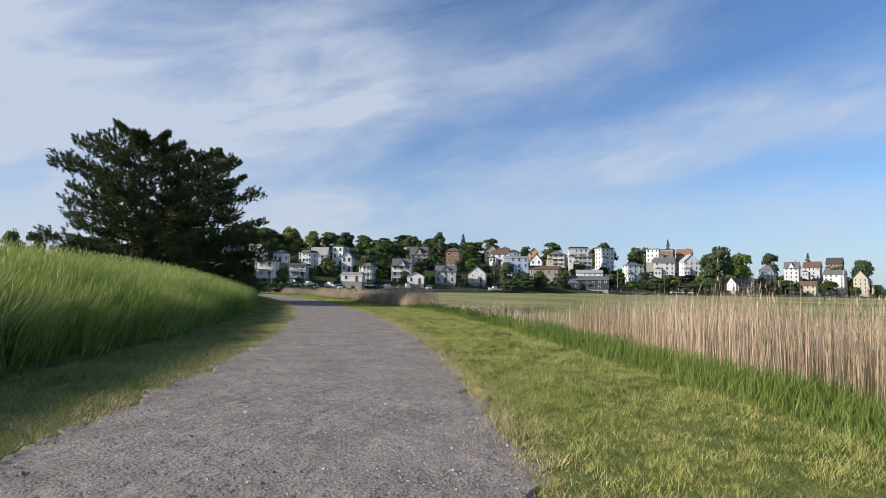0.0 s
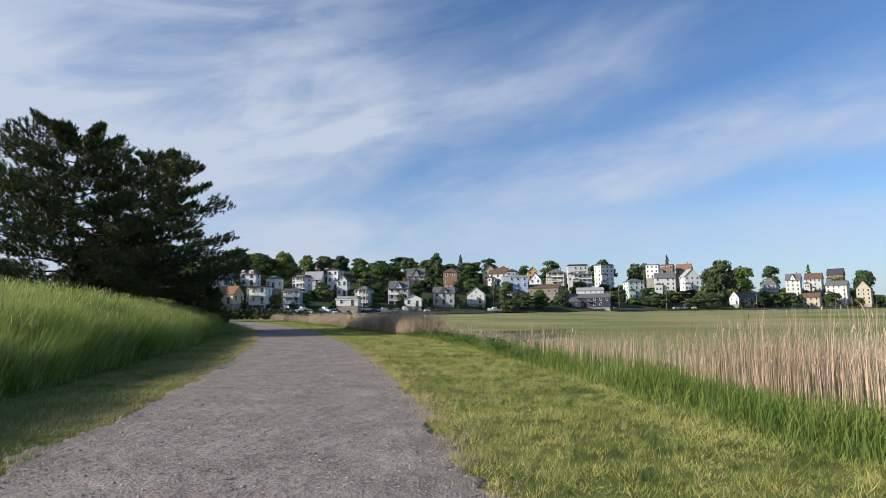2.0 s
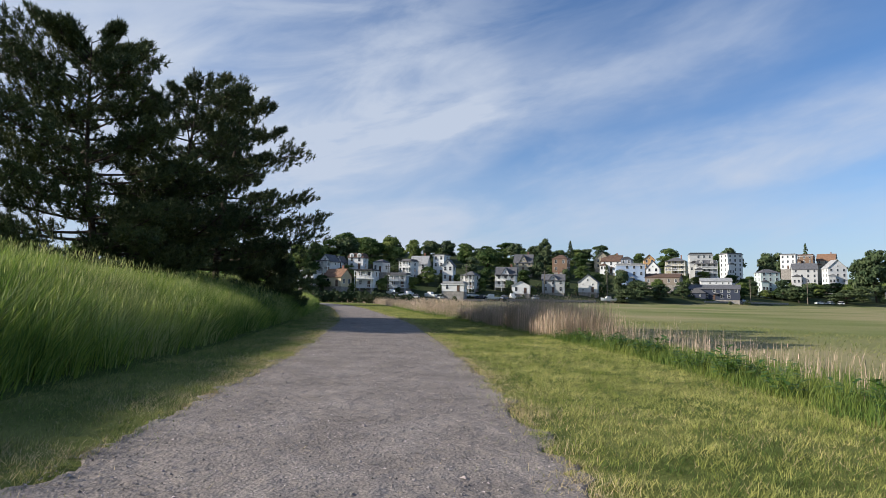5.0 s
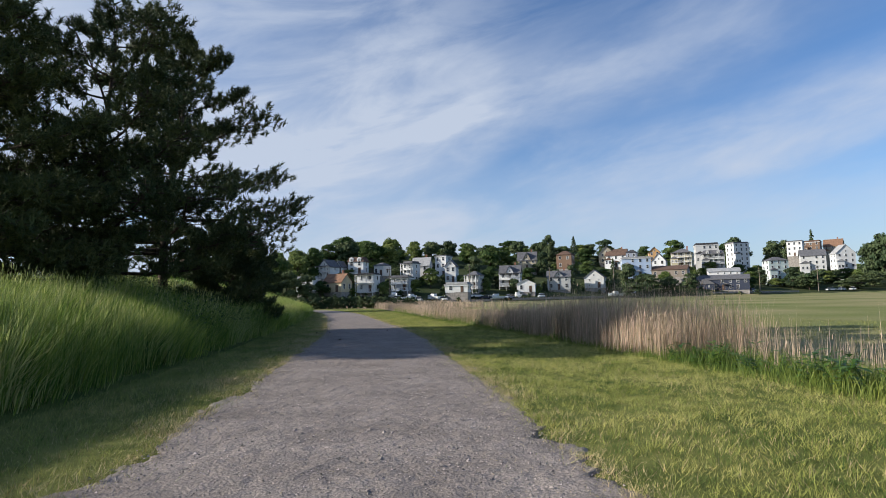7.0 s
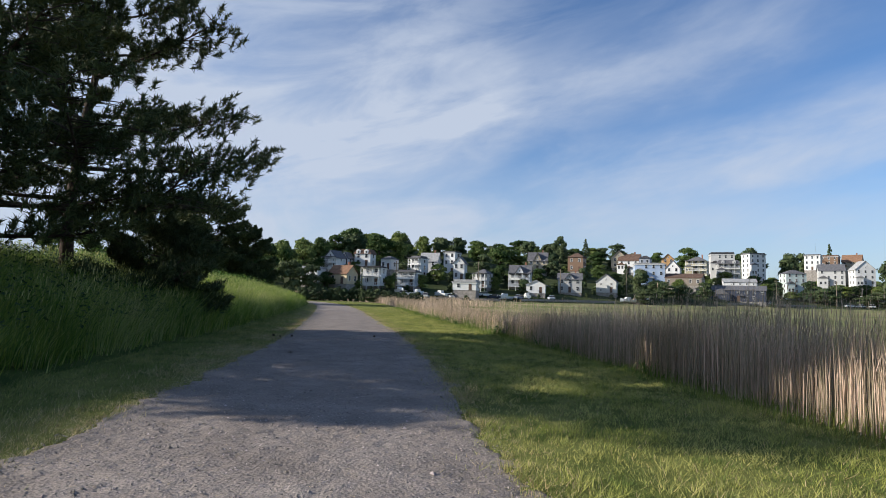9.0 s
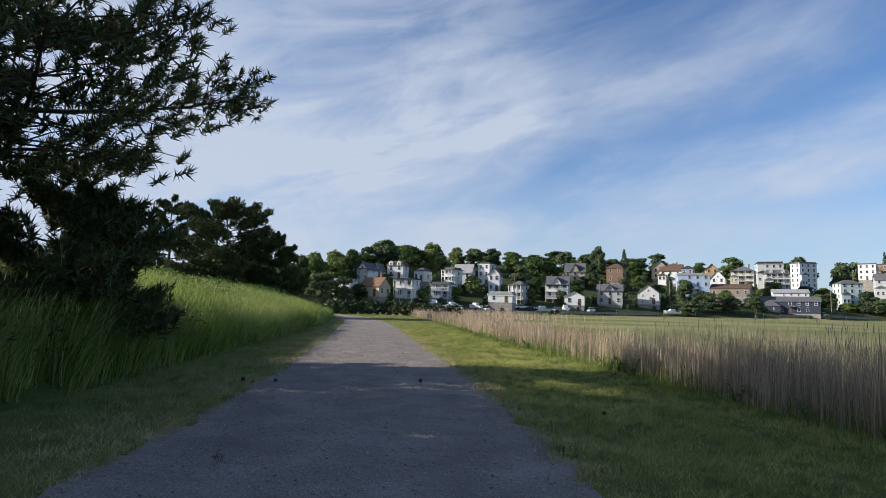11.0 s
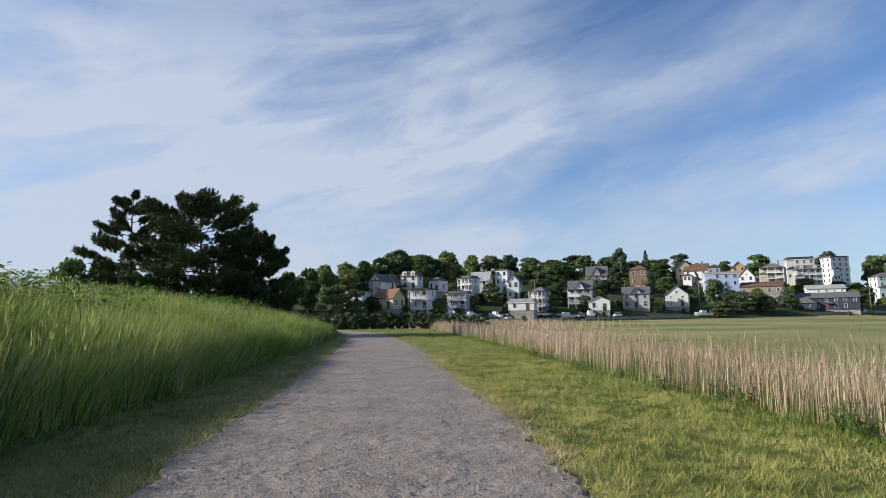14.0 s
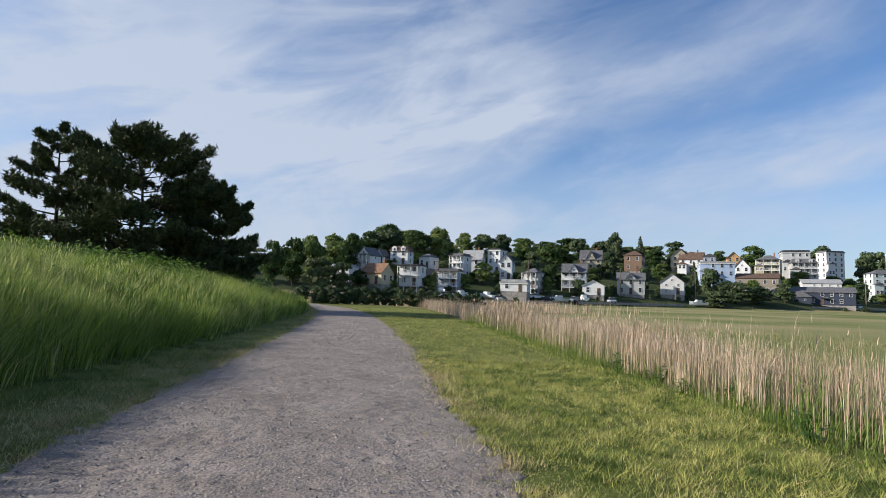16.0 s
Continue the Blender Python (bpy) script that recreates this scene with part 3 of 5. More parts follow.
# low marsh plants on the flat behind the reeds
n = 45000
x, y, d = scatter(n, 6, 70, lambda y: lawn_right(y) + 2.0, lambda y: lawn_right(y) + 16, 1.5)
h = RNG.uniform(0.04, 0.11, n) * (1 + 0.5 * wave(x, y, 3.0, 2))
v, t = spikes(on_land(x, y, -0.02), h, RNG.uniform(0.012, 0.03, n), drift(n, 0.5))
tagged(tri_mesh("salt_marsh_grass", v, t, [M["marsh_blade"]]), "low green and tan salt-marsh grass on the flat", "marsh grass", kind="stuff")

# a far field of reeds beyond the bend and another strip at its foot
for name, n, cx, cy, sx, sy, hh, key, label in (
    ("reeds", 9000, -40, 112, 16, 9, 1.3, "reed", "pale tan reed bed beyond the bend of the path"),
    ("reeds", 2500, -20, 97, 9, 5, 1.2, "reed", "pale reeds out on the marsh"),
):
    x, y = RNG.normal(cx, sx * 0.6, n), RNG.normal(cy, sy * 0.6, n)
    v, t = blades(on_land(x, y, -0.1), RNG.uniform(0.7, 1.15, n) * hh, np.full(n, 0.03), drift(n, 0.08))
    tagged(tri_mesh(name, v, t, [M[key]]), label, "reeds", kind="stuff")

# ================= leafy weeds =================


def weed(x, y, size, seed, label):
    rng = np.random.default_rng(seed)
    root = thing("leafy_weed", x, y, surface(x, y) - 0.01, rng.uniform(0, 360), label, "weed", "weeds along the marsh")
    stems, leaves = [], []
    for s in range(4):
        a = rng.uniform(0, 6.28)
        top = np.array([math.cos(a) * size * 0.45, math.sin(a) * size * 0.45, size * rng.uniform(0.6, 1.0)])
        pts = [top * u * np.array([1, 1, 1.0]) for u in (0, 0.35, 0.7, 1)]
        stems.append(tube(pts, [0.006, 0.005, 0.004, 0.002], 4))
        for k in range(7):
            u = rng.uniform(0.15, 1)
            c = top * u
            b = rng.uniform(0, 6.28)
            out = np.array([math.cos(b), math.sin(b), rng.uniform(-0.1, 0.5)])
            out /= np.linalg.norm(out)
            side = np.cross(out, [0, 0, 1]) * 0.22
            ln = size * rng.uniform(0.3, 0.5)
            sag = np.array([0, 0, -0.15])
            v = np.array([c, c + (out * 0.45 + side) * ln, c + (out * 0.5 + sag * 0.2) * ln, c + (out * 0.45 - side) * ln, c + (out + sag) * ln])
            leaves.append((v, np.array([[0, 1, 2], [0, 2, 3], [1, 4, 2], [2, 4, 3]])))
    v, t = joined(stems)
    ob = tri_mesh("stem", v, t, [M["weed"]])
    ob.parent = root
    v, t = joined(leaves)
    ob = tri_mesh("leaves", v, t, [M["weed"]])
    ob.parent = root


for k in range(120):
    yy = float(np.random.default_rng(100 + k).choice([15.5, 17.5, 18.5, 19.5, 20.5, 21.5, 22.5, 23.5, 24.5, 25, 29, 32, 34.5, 36, 38.5, 41, 44, 47])) + random.uniform(-1.1, 1.1)
    weed(float(line(yy)) + float(lawn_right(yy)) + random.uniform(0.0, 0.7), yy, random.uniform(0.14, 0.28) * (1.35 if yy < 26 else 1.0), 200 + k, "dark green broad-leaved weed at the foot of the reeds")

n = 26000
x, y, d = scatter(n, 22, 64, lambda y: -lawn_left(y) - 1.2, lambda y: -lawn_left(y) - 14.0, 0.9)
keep = wave(x, y, 2.6, 11) + 0.4 * wave(x, y, 0.7, 5) > np.interp(y, [22, 36], [0.55, 0.05])
x, y = x[keep], y[keep]
n = len(x)
p0 = on_land(x, y) + np.stack([0 * x, 0 * x, RNG.uniform(0.22, 0.55, n)], 1)
a = RNG.uniform(0, 6.28, n)
out = np.stack([np.cos(a), np.sin(a), RNG.uniform(-0.3, 0.5, n)], 1) * RNG.uniform(0.05, 0.10, n)[:, None]
sd = np.stack([-np.sin(a), np.cos(a), 0 * a], 1) * 0.028
sv = np.stack([p0, p0 + out * 0.5 + sd, p0 + out, p0 + out * 0.5 - sd], 1).reshape(-1, 3)
st = (np.arange(n)[:, None, None] * 4 + np.array([[0, 1, 2], [0, 2, 3]])[None]).reshape(-1, 3)
tagged(tri_mesh("meadow_herbs", sv, st, [M["weed"]]), "leafy green herbs growing through the bank's grass", "herbs", kind="stuff")

n = 70000
x, y, d = scatter(n, 36, 70, lambda y: -lawn_left(y) - 2.2, lambda y: -lawn_left(y) - 14.0, 1.0)
keep = grain_field(x, y, 1.6, 51) + 0.6 * grain_field(x, y, 0.5, 52) > np.interp(-d - lawn_left(y), [2.2, 5.0], [0.55, -0.15])
x, y = x[keep], y[keep]
n = len(x)
p0 = on_land(x, y) + np.stack([0 * x, 0 * x, RNG.uniform(0.28, 0.66, n) * (1 + 0.3 * grain_field(x, y, 0.7, 53))], 1)
a = RNG.uniform(0, 6.28, n)
out = np.stack([np.cos(a), np.sin(a), RNG.uniform(-0.3, 0.6, n)], 1) * RNG.uniform(0.08, 0.16, n)[:, None]
sd = np.stack([-np.sin(a), np.cos(a), 0 * a], 1) * 0.04
sv = np.stack([p0, p0 + out * 0.5 + sd, p0 + out, p0 + out * 0.5 - sd], 1).reshape(-1, 3)
st = (np.arange(n)[:, None, None] * 4 + np.array([[0, 1, 2], [0, 2, 3]])[None]).reshape(-1, 3)
tagged(tri_mesh("meadow_herbs", sv, st, [M["crest"]]), "bright green leafy plants along the crest of the bank", "herbs", kind="stuff")

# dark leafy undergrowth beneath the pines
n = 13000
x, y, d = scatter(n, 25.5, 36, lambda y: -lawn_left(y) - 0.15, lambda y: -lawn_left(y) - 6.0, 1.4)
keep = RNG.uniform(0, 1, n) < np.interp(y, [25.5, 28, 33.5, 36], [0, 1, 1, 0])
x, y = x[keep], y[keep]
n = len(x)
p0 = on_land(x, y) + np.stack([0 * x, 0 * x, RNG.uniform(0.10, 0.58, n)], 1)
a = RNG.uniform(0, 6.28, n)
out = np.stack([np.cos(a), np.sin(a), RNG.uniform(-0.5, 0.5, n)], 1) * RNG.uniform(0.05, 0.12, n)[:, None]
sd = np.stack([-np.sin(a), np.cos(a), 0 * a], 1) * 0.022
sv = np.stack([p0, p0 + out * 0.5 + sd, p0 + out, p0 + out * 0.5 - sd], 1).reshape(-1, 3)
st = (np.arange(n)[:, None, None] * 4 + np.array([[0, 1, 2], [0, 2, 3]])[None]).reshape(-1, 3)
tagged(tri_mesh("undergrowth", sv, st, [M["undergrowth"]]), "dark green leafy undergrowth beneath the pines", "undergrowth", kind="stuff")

# ================= pines =================


def pine(x, y, height, reach, seed, label, low=0.12, lean=(0.0, 0.0), n_limbs=34, tufts=46, needles=20, size=0.20, fat=0.011, profile=None, favour=0.0, north=0.0):
    """A pine: leaning trunk and limbs in one mesh, needle tufts in another, pale shoots in a third."""
    rng = np.random.default_rng(seed)
    root = thing("pine_tree", x, y, surface(x, y) - 0.1, 0, label, "tree")
    ks = np.linspace(0, 1, 9)
    spine = np.stack([lean[0] * ks ** 1.4 + 0.10 * np.sin(ks * 5 + seed), lean[1] * ks ** 1.4 + 0.10 * np.cos(ks * 4 + seed), ks * height], 1)
    wood = [tube(spine, 0.030 * height * (1 - ks * 0.93) ** 0.9 * 0.62, 9)]
    profile = profile or ([0, 0.2, 0.4, 0.6, 0.8, 1], [0.95, 1.0, 0.92, 0.72, 0.46, 0.10])
    ends, dirs = [], []
    for i in range(n_limbs):
        u = low + (1 - low) * (i + rng.uniform(0, 0.8)) / n_limbs
        az = i * 2.399 + rng.uniform(-0.5, 0.5)
        ln = reach * np.interp(u, *profile) * rng.uniform(0.72, 1.12) * (1 + favour * math.cos(az + 0.30)) * (1 - north * max(0.0, math.sin(az)))
        start = np.array([np.interp(u, ks, spine[:, j]) for j in range(3)])
        rise = np.interp(u, [0, 0.4, 1], [-0.10, 0.02, 0.34]) + rng.uniform(-0.08, 0.12)
        w = np.linspace(0, 1, 6)
        bend = rng.uniform(-0.25, 0.25)
        pts = start + np.stack([np.cos(az + bend * w) * w * ln, np.sin(az + bend * w) * w * ln, (rise * w + 0.18 * w ** 2.2) * ln], 1)
        r0 = 0.012 * height * (1 - u) ** 0.7 * 0.6 + 0.012
        wood.append(tube(pts, r0 * (1 - w * 0.85), 5))
        count = int(tufts * (0.35 + 0.65 * ln / reach))
        for k in range(count):
            s = rng.uniform(0.22, 1.0) ** 0.7
            c = np.array([np.interp(s, w, pts[:, j]) for j in range(3)])
            spread = ln * (0.08 + 0.24 * (1 - abs(s - 0.6)))
            side = rng.uniform(-1, 1)
            off = np.array([-math.sin(az) * side, math.cos(az) * side, 0]) * spread + np.array([math.cos(az), math.sin(az), 0]) * rng.uniform(0, 0.14) * ln
            tipp = c + off + np.array([0, 0, rng.uniform(-0.10, 0.28) * (0.40 + 0.22 * ln)])
            if k % 4 == 0:
                wood.append(tube([c, (c + tipp) / 2 + [0, 0, 0.03], tipp], [0.012, 0.008, 0.004], 3))
            ends.append(tipp)
            dirs.append([math.cos(az) * 0.5 + off[0] * 0.4, math.sin(az) * 0.5 + off[1] * 0.4, 0.75])
    v, t = joined(wood)
    tri_mesh("trunk", v, t, [M["bark"]], None, True).parent = root
    ends, dirs = np.array(ends), np.array(dirs)
    dirs /= np.linalg.norm(dirs, axis=1, keepdims=True)
    m = len(ends)
    axis = np.repeat(dirs + rng.normal(0, 0.30, dirs.shape), needles, 0)
    axis /= np.linalg.norm(axis, axis=1, keepdims=True)
    along = rng.uniform(0, 1, m * needles)
    c = np.repeat(ends, needles, 0) + axis * ((along - 0.65) * size * 0.95)[:, None] + rng.normal(0, size * 0.05, (m * needles, 3))
    out = axis * (0.35 + 0.6 * along)[:, None] + rng.normal(0, 0.58, (m * needles, 3))
    out /= np.linalg.norm(out, axis=1, keepdims=True)
    ln = size * rng.uniform(0.5, 0.85, m * needles)
    sd = np.cross(out, rng.normal(0, 1, out.shape))
    sd /= np.linalg.norm(sd, axis=1, keepdims=True)
    v = np.stack([c - sd * fat, c + sd * fat, c + out * ln[:, None]], 1).reshape(-1, 3)
    tri_mesh("crown", v, np.arange(len(v)).reshape(-1, 3), [M["needle"]]).parent = root
    pick = rng.uniform(0, 1, m) < 0.35
    c, dd = ends[pick], dirs[pick] * 0.4 + np.array([0, 0, 0.9])
    k = len(c)
    v, t = spikes(c, size * rng.uniform(0.6, 1.0, k), np.full(k, fat * 2.2), dd[:, :2] * 0.4)
    ob = tri_mesh("new_growth", v, t, [M["needle_new"]])
    tagged(ob, "pale upright spring shoots", kind="stuff").parent = root
    return root


EAST = ([0, 0.25, 0.42, 0.55, 0.8, 0.93, 1], [0.95, 1.06, 1.06, 0.70, 0.41, 0.27, 0.12])
BROAD = ([0, 0.2, 0.45, 0.7, 0.88, 1], [0.95, 1.0, 0.97, 0.78, 0.55, 0.25])
pine(-13.5, 32.1, 7.3, 3.2, 3, "dark green pine with bare lower trunk on the bank", 0.16, (0.7, -0.2), 42, 150, 32, 0.17, 0.0115, EAST, 0.42, 0.55)
pine(-13.2, 29.4, 6.4, 2.7, 15, "tall dark pine crowded between others on the bank", 0.10, (0.9, -1.0), 36, 95, 32, 0.185, 0.0115, BROAD, 0.15)
pine(-13.7, 26.4, 6.0, 3.25, 8, "broad dark green pine standing on the grassy bank", 0.06, (0.8, -1.6), 56, 130, 30, 0.19, 0.012, BROAD, -0.18)
pine(-11.7, 32.3, 1.6, 1.4, 21, "low bushy pine at the foot of taller ones", 0.02, (0.2, 0.2), 24, 90, 26, 0.18, 0.012)
pine(-13.0, 27.2, 2.4, 1.9, 23, "low bushy pine growing under taller ones", 0.02, (0.1, 0.1), 24, 90, 24, 0.18, 0.013)
FAR_ROUND = ([0, 0.3, 0.6, 0.8, 0.93, 1], [0.85, 1.0, 0.95, 0.78, 0.5, 0.15])
FAR_OPEN = ([0, 0.25, 0.45, 0.6, 0.85, 1], [0.9, 1.0, 1.0, 0.72, 0.45, 0.15])
pine(-34.4, 61.3, 6.7, 2.3, 31, "open-crowned pine behind the grassy bank", 0.06, (0.4, 0.0), 32, 110, 18, 0.26, 0.026, FAR_OPEN)
pine(-29.9, 61.6, 6.1, 3.3, 37, "broad rounded dark pine behind the bank", 0.03, (0.2, 0.0), 56, 150, 18, 0.26, 0.028, FAR_ROUND)
pine(-27.6, 63.8, 4.7, 2.4, 41, "dark pine at the end of a clump", 0.03, (0.3, 0.0), 40, 120, 18, 0.26, 0.028)
pine(-36.3, 61.0, 2.4, 1.6, 47, "low dark pine beside taller ones", 0.03, (-0.3, 0.0), 26, 60, 20, 0.28, 0.028)

# ================= broad-leaved trees and bushes =================


def leaf_cloud(rng, lobes, count, size):
    """Leaf quads over uneven lobes (centre, radius)."""
    pieces = []
    for c, r in lobes:
        m = int(count * r ** 1.6)
        d = rng.normal(0, 1, (m, 3))
        d /= np.linalg.norm(d, axis=1, keepdims=True)
        d[:, 2] = np.abs(d[:, 2]) * 0.9 - 0.25 * rng.uniform(0, 1, m)
        p = c + d * r * rng.uniform(0.55, 1.08, m)[:, None]
        a = np.cross(d + rng.normal(0, 0.5, d.shape), rng.normal(0, 1, d.shape))
        a /= np.linalg.norm(a, axis=1, keepdims=True)
        b = np.cross(d + rng.normal(0, 0.4, d.shape), a)
        b /= np.linalg.norm(b, axis=1, keepdims=True) + 1e-6
        s = size * rng.uniform(0.5, 1.2, m)[:, None]
        v = np.stack([p - a * s, p + b * s * 0.7, p + a * s, p - b * s * 0.7], 1).reshape(-1, 3)
        t = (np.arange(m)[:, None, None] * 4 + np.array([[0, 1, 2], [0, 2, 3]])[None]).reshape(-1, 3)
        pieces.append((v, t))
    return joined(pieces)


def broad_tree(seed, key, name, label, tall=1.0, wide=0.42):
    """A tree about one unit high, built once and copied at several sizes."""
    rng = np.random.default_rng(seed)
    root = thing(name, 0, 0, 0, 0, label, "tree" if name != "bush" else "bush")
    ks = np.linspace(0, 1, 5)
    wood = [tube(np.stack([0.03 * np.sin(ks * 3 + seed), 0.02 * np.cos(ks * 4), ks * 0.62 - 0.08], 1), 0.022 * (1 - ks * 0.75), 6)]
    lobes = []
    for i in range(19):
        a, u = i * 2.4 + rng.uniform(-0.4, 0.4), rng.uniform(0.0, 1.0)
        rad = wide * math.sin(0.35 + 2.3 * u) * rng.uniform(0.55, 0.95) * 0.72
        c = np.array([math.cos(a) * rad, math.sin(a) * rad, 0.16 + 0.67 * u])
        lobes.append((c, rng.uniform(0.12, 0.2)))
        if i % 2 == 0:
            wood.append(tube([[0, 0, 0.22 + 0.2 * u], c * [0.5, 0.5, 0.9], c], [0.014, 0.009, 0.004], 4))
    lobes.append((np.array([0, 0, 0.5]), 0.27))
    lobes.append((np.array([0.03, 0, 0.82]), 0.16))
    v, t = joined(wood)
    tri_mesh("trunk", v, t, [M["bark"]], None, True).parent = root
    v, t = leaf_cloud(rng, lobes, 3200, 0.034)
    tri_mesh("crown", v, t, [M[key]]).parent = root
    return root


def spire_tree(seed, label):
    rng = np.random.default_rng(seed)
    root = thing("conifer_tree", 0, 0, 0, 0, label, "tree")
    tri = [tube([[0, 0, -0.1], [0, 0, 0.5], [0, 0, 0.98]], [0.025, 0.015, 0.003], 6)]
    v, t = joined(tri)
    tri_mesh("trunk", v, t, [M["bark"]], None, True).parent = root
    lobes = []
    for i in range(46):
        u = (i + rng.uniform(0, 1)) / 46
        rad = 0.24 * (1 - u) ** 0.8 * rng.uniform(0.6, 1.1)
        a = i * 2.4
        lobes.append((np.array([math.cos(a) * rad, math.sin(a) * rad, 0.10 + 0.86 * u]), 0.035 + 0.065 * (1 - u)))
    v, t = leaf_cloud(rng, lobes, 5200, 0.020)
    tri_mesh("crown", v, t, [M["leaf_dark"]]).parent = root
    return root


KINDS = {
    "oak": [broad_tree(51 + i, "leaf", "broadleaf_tree", "round green broad-leaved tree on the far hillside") for i in range(4)],
    "dark": [broad_tree(61 + i, "leaf_dark", "broadleaf_tree", "dark green broad-leaved tree on the far hillside", 1.0, 0.40) for i in range(3)],
    "bush": [broad_tree(71 + i, "leaf_grey", "bush", "grey-green bush by the far shore", 1.0, 0.55) for i in range(3)],
    "dbush": [broad_tree(81 + i, "leaf_dark", "bush", "dark green bush by the far shore", 1.0, 0.55) for i in range(2)],
    "spire": [spire_tree(91 + i, "pointed dark conifer on the far hillside") for i in range(2)],
}
USED = set()
COUNT = {}


def plant(kind, x, y, top, width):
    """Sets a tree of a kind on the land, with its top at a height; the first of a kind is the original itself."""
    z = surface(x, y) - 0.3
    height = max(2.0, (top - z) / 0.97)
    COUNT[kind] = COUNT.get(kind, -1) + 1
    src = KINDS[kind][COUNT[kind] % len(KINDS[kind])]
    m = pose(x, y, z, 0, 0, 77 * COUNT[kind]) @ Matrix.Diagonal((width, width, height, 1))
    if src.name in USED:
        sc = src.scale
        ob = copy_thing(src, m @ Matrix.Diagonal((1 / sc[0], 1 / sc[1], 1 / sc[2], 1)))
    else:
        USED.add(src.name)
        src.matrix_world = m
        ob = src
    return ob


plant("oak", -80.9, 158.1, 13.1, 7.6)
plant("oak", -79.7, 164.9, 14.5, 8.2)
plant("oak", -79.7, 175.0, 16.2, 9.3)
plant("oak", -81.1, 190.0, 18.2, 9.6)
plant("oak", -80.6, 202.3, 19.8, 9.9)
plant("oak", -83.5, 222.4, 22.8, 11.0)
plant("oak", -79.7, 230.9, 26.5, 15.1)
plant("oak", -61.4, 229.4, 24.9, 12.8)
plant("oak", -57.1, 254.3, 25.9, 9.9)
plant("dark", -51.5, 260.1, 25.8, 11.0)
plant("dark", -45.0, 268.5, 26.9, 10.8)
plant("oak", -35.0, 259.3, 24.3, 11.8)
plant("oak", -25.3, 251.9, 22.1, 12.6)
plant("dark", -29.2, 229.3, 16.7, 9.7)
plant("dark", -16.1, 292.1, 27.4, 11.0)
plant("dark", -1.8, 273.9, 28.5, 9.5)
plant("spire", 11.3, 322.8, 31.8, 10.2)
plant("oak", 15.4, 299.6, 23.9, 12.0)
plant("dark", 27.7, 334.0, 30.6, 15.3)
plant("oak", 50.6, 349.5, 27.8, 10.1)
plant("oak", 68.8, 361.9, 31.7, 16.8)
plant("dark", 109.3, 388.4, 33.5, 20.4)
plant("dark", 132.6, 398.2, 32.3, 15.1)
plant("bush", -72.2, 164.0, 9.9, 9.3)
plant("bush", -67.3, 166.3, 8.6, 7.2)
plant("oak", -23.1, 221.4, 12.3, 7.2)
plant("oak", -9.8, 232.4, 12.1, 8.3)
plant("dark", -4.2, 256.2, 19.5, 7.9)
plant("oak", 13.5, 258.3, 15.3, 9.6)
plant("spire", 21.5, 240.7, 14.5, 7.1)
plant("dark", 27.3, 246.7, 12.8, 8.9)
plant("dbush", 33.7, 241.0, 8.4, 11.4)
plant("dbush", 41.8, 246.6, 7.5, 10.4)
plant("dbush", 52.9, 259.1, 8.9, 8.7)
plant("dark", 0.8, 239.6, 11.3, 6.4)
plant("bush", 26.5, 229.1, 5.3, 9.7)
plant("oak", -41.6, 208.9, 11.8, 7.7)
plant("dark", 6.0, 239.2, 12.8, 6.3)
plant("oak", -23.2, 269.4, 21.5, 10.1)
plant("dark", -6.6, 304.6, 27.6, 11.4)
plant("spire", 164.6, 421.6, 39.6, 13.8)
plant("dark", 145.0, 413.4, 33.7, 16.8)
plant("dbush", 108.7, 292.2, 8.7, 13.7)
plant("dark", 103.4, 295.9, 11.6, 10.0)
plant("dark", 149.7, 325.4, 22.5, 14.1)
plant("dark", 153.9, 321.1, 27.8, 20.8)
plant("oak", 174.9, 340.0, 25.4, 20.6)
plant("dark", 226.1, 397.5, 29.5, 19.0)
plant("spire", 278.2, 439.3, 32.8, 14.3)
plant("dark", 306.1, 421.1, 27.1, 21.0)
plant("oak", 274.1, 401.6, 21.7, 19.2)
plant("bush", 132.4, 302.1, 7.6, 19.6)
plant("dbush", 195.5, 328.6, 9.1, 10.6)
plant("oak", 106.1, 397.0, 31.7, 19.0)
plant("dark", -77.5, 226.5, 23.9, 14.7)
plant("oak", -66.8, 223.7, 23.1, 13.3)
plant("oak", -71.0, 95.0, 9.7, 5.2)
plant("oak", -67.3, 95.0, 9.4, 4.8)
plant("oak", -76.6, 95.0, 10.0, 6.2)
FILL = np.random.default_rng(5)
for k in range(150):
    fx = FILL.uniform(-110, 320)
    back = FILL.uniform(5, 100)
    fy = float(shore(fx)) + back
    tallness = FILL.uniform(2.8, 5.6) * (1 + 0.003 * max(0, fx))
    plant(("oak", "dark", "oak", "dark", "bush", "oak")[k % 6], fx, fy, surface(fx, fy) + tallness, tallness * FILL.uniform(1.2, 1.8))
for bx, by, top, w in ((127, 325, 11, 13), (146, 340, 12, 14), (90, 326, 15, 12), (74, 312, 16, 11), (98, 300, 7, 9), (118, 318, 9, 11), (175, 322, 7, 12), (215, 345, 9, 14), (238, 356, 10, 14), (262, 372, 12, 16), (60, 290, 13, 8), (45, 280, 12, 7), (20, 262, 12, 8), (-20, 238, 10, 8), (-38, 224, 9, 7), (-52, 206, 9, 6), (-66, 198, 9, 6)):
    plant("dark" if bx % 2 else "oak", bx, by, top, w)
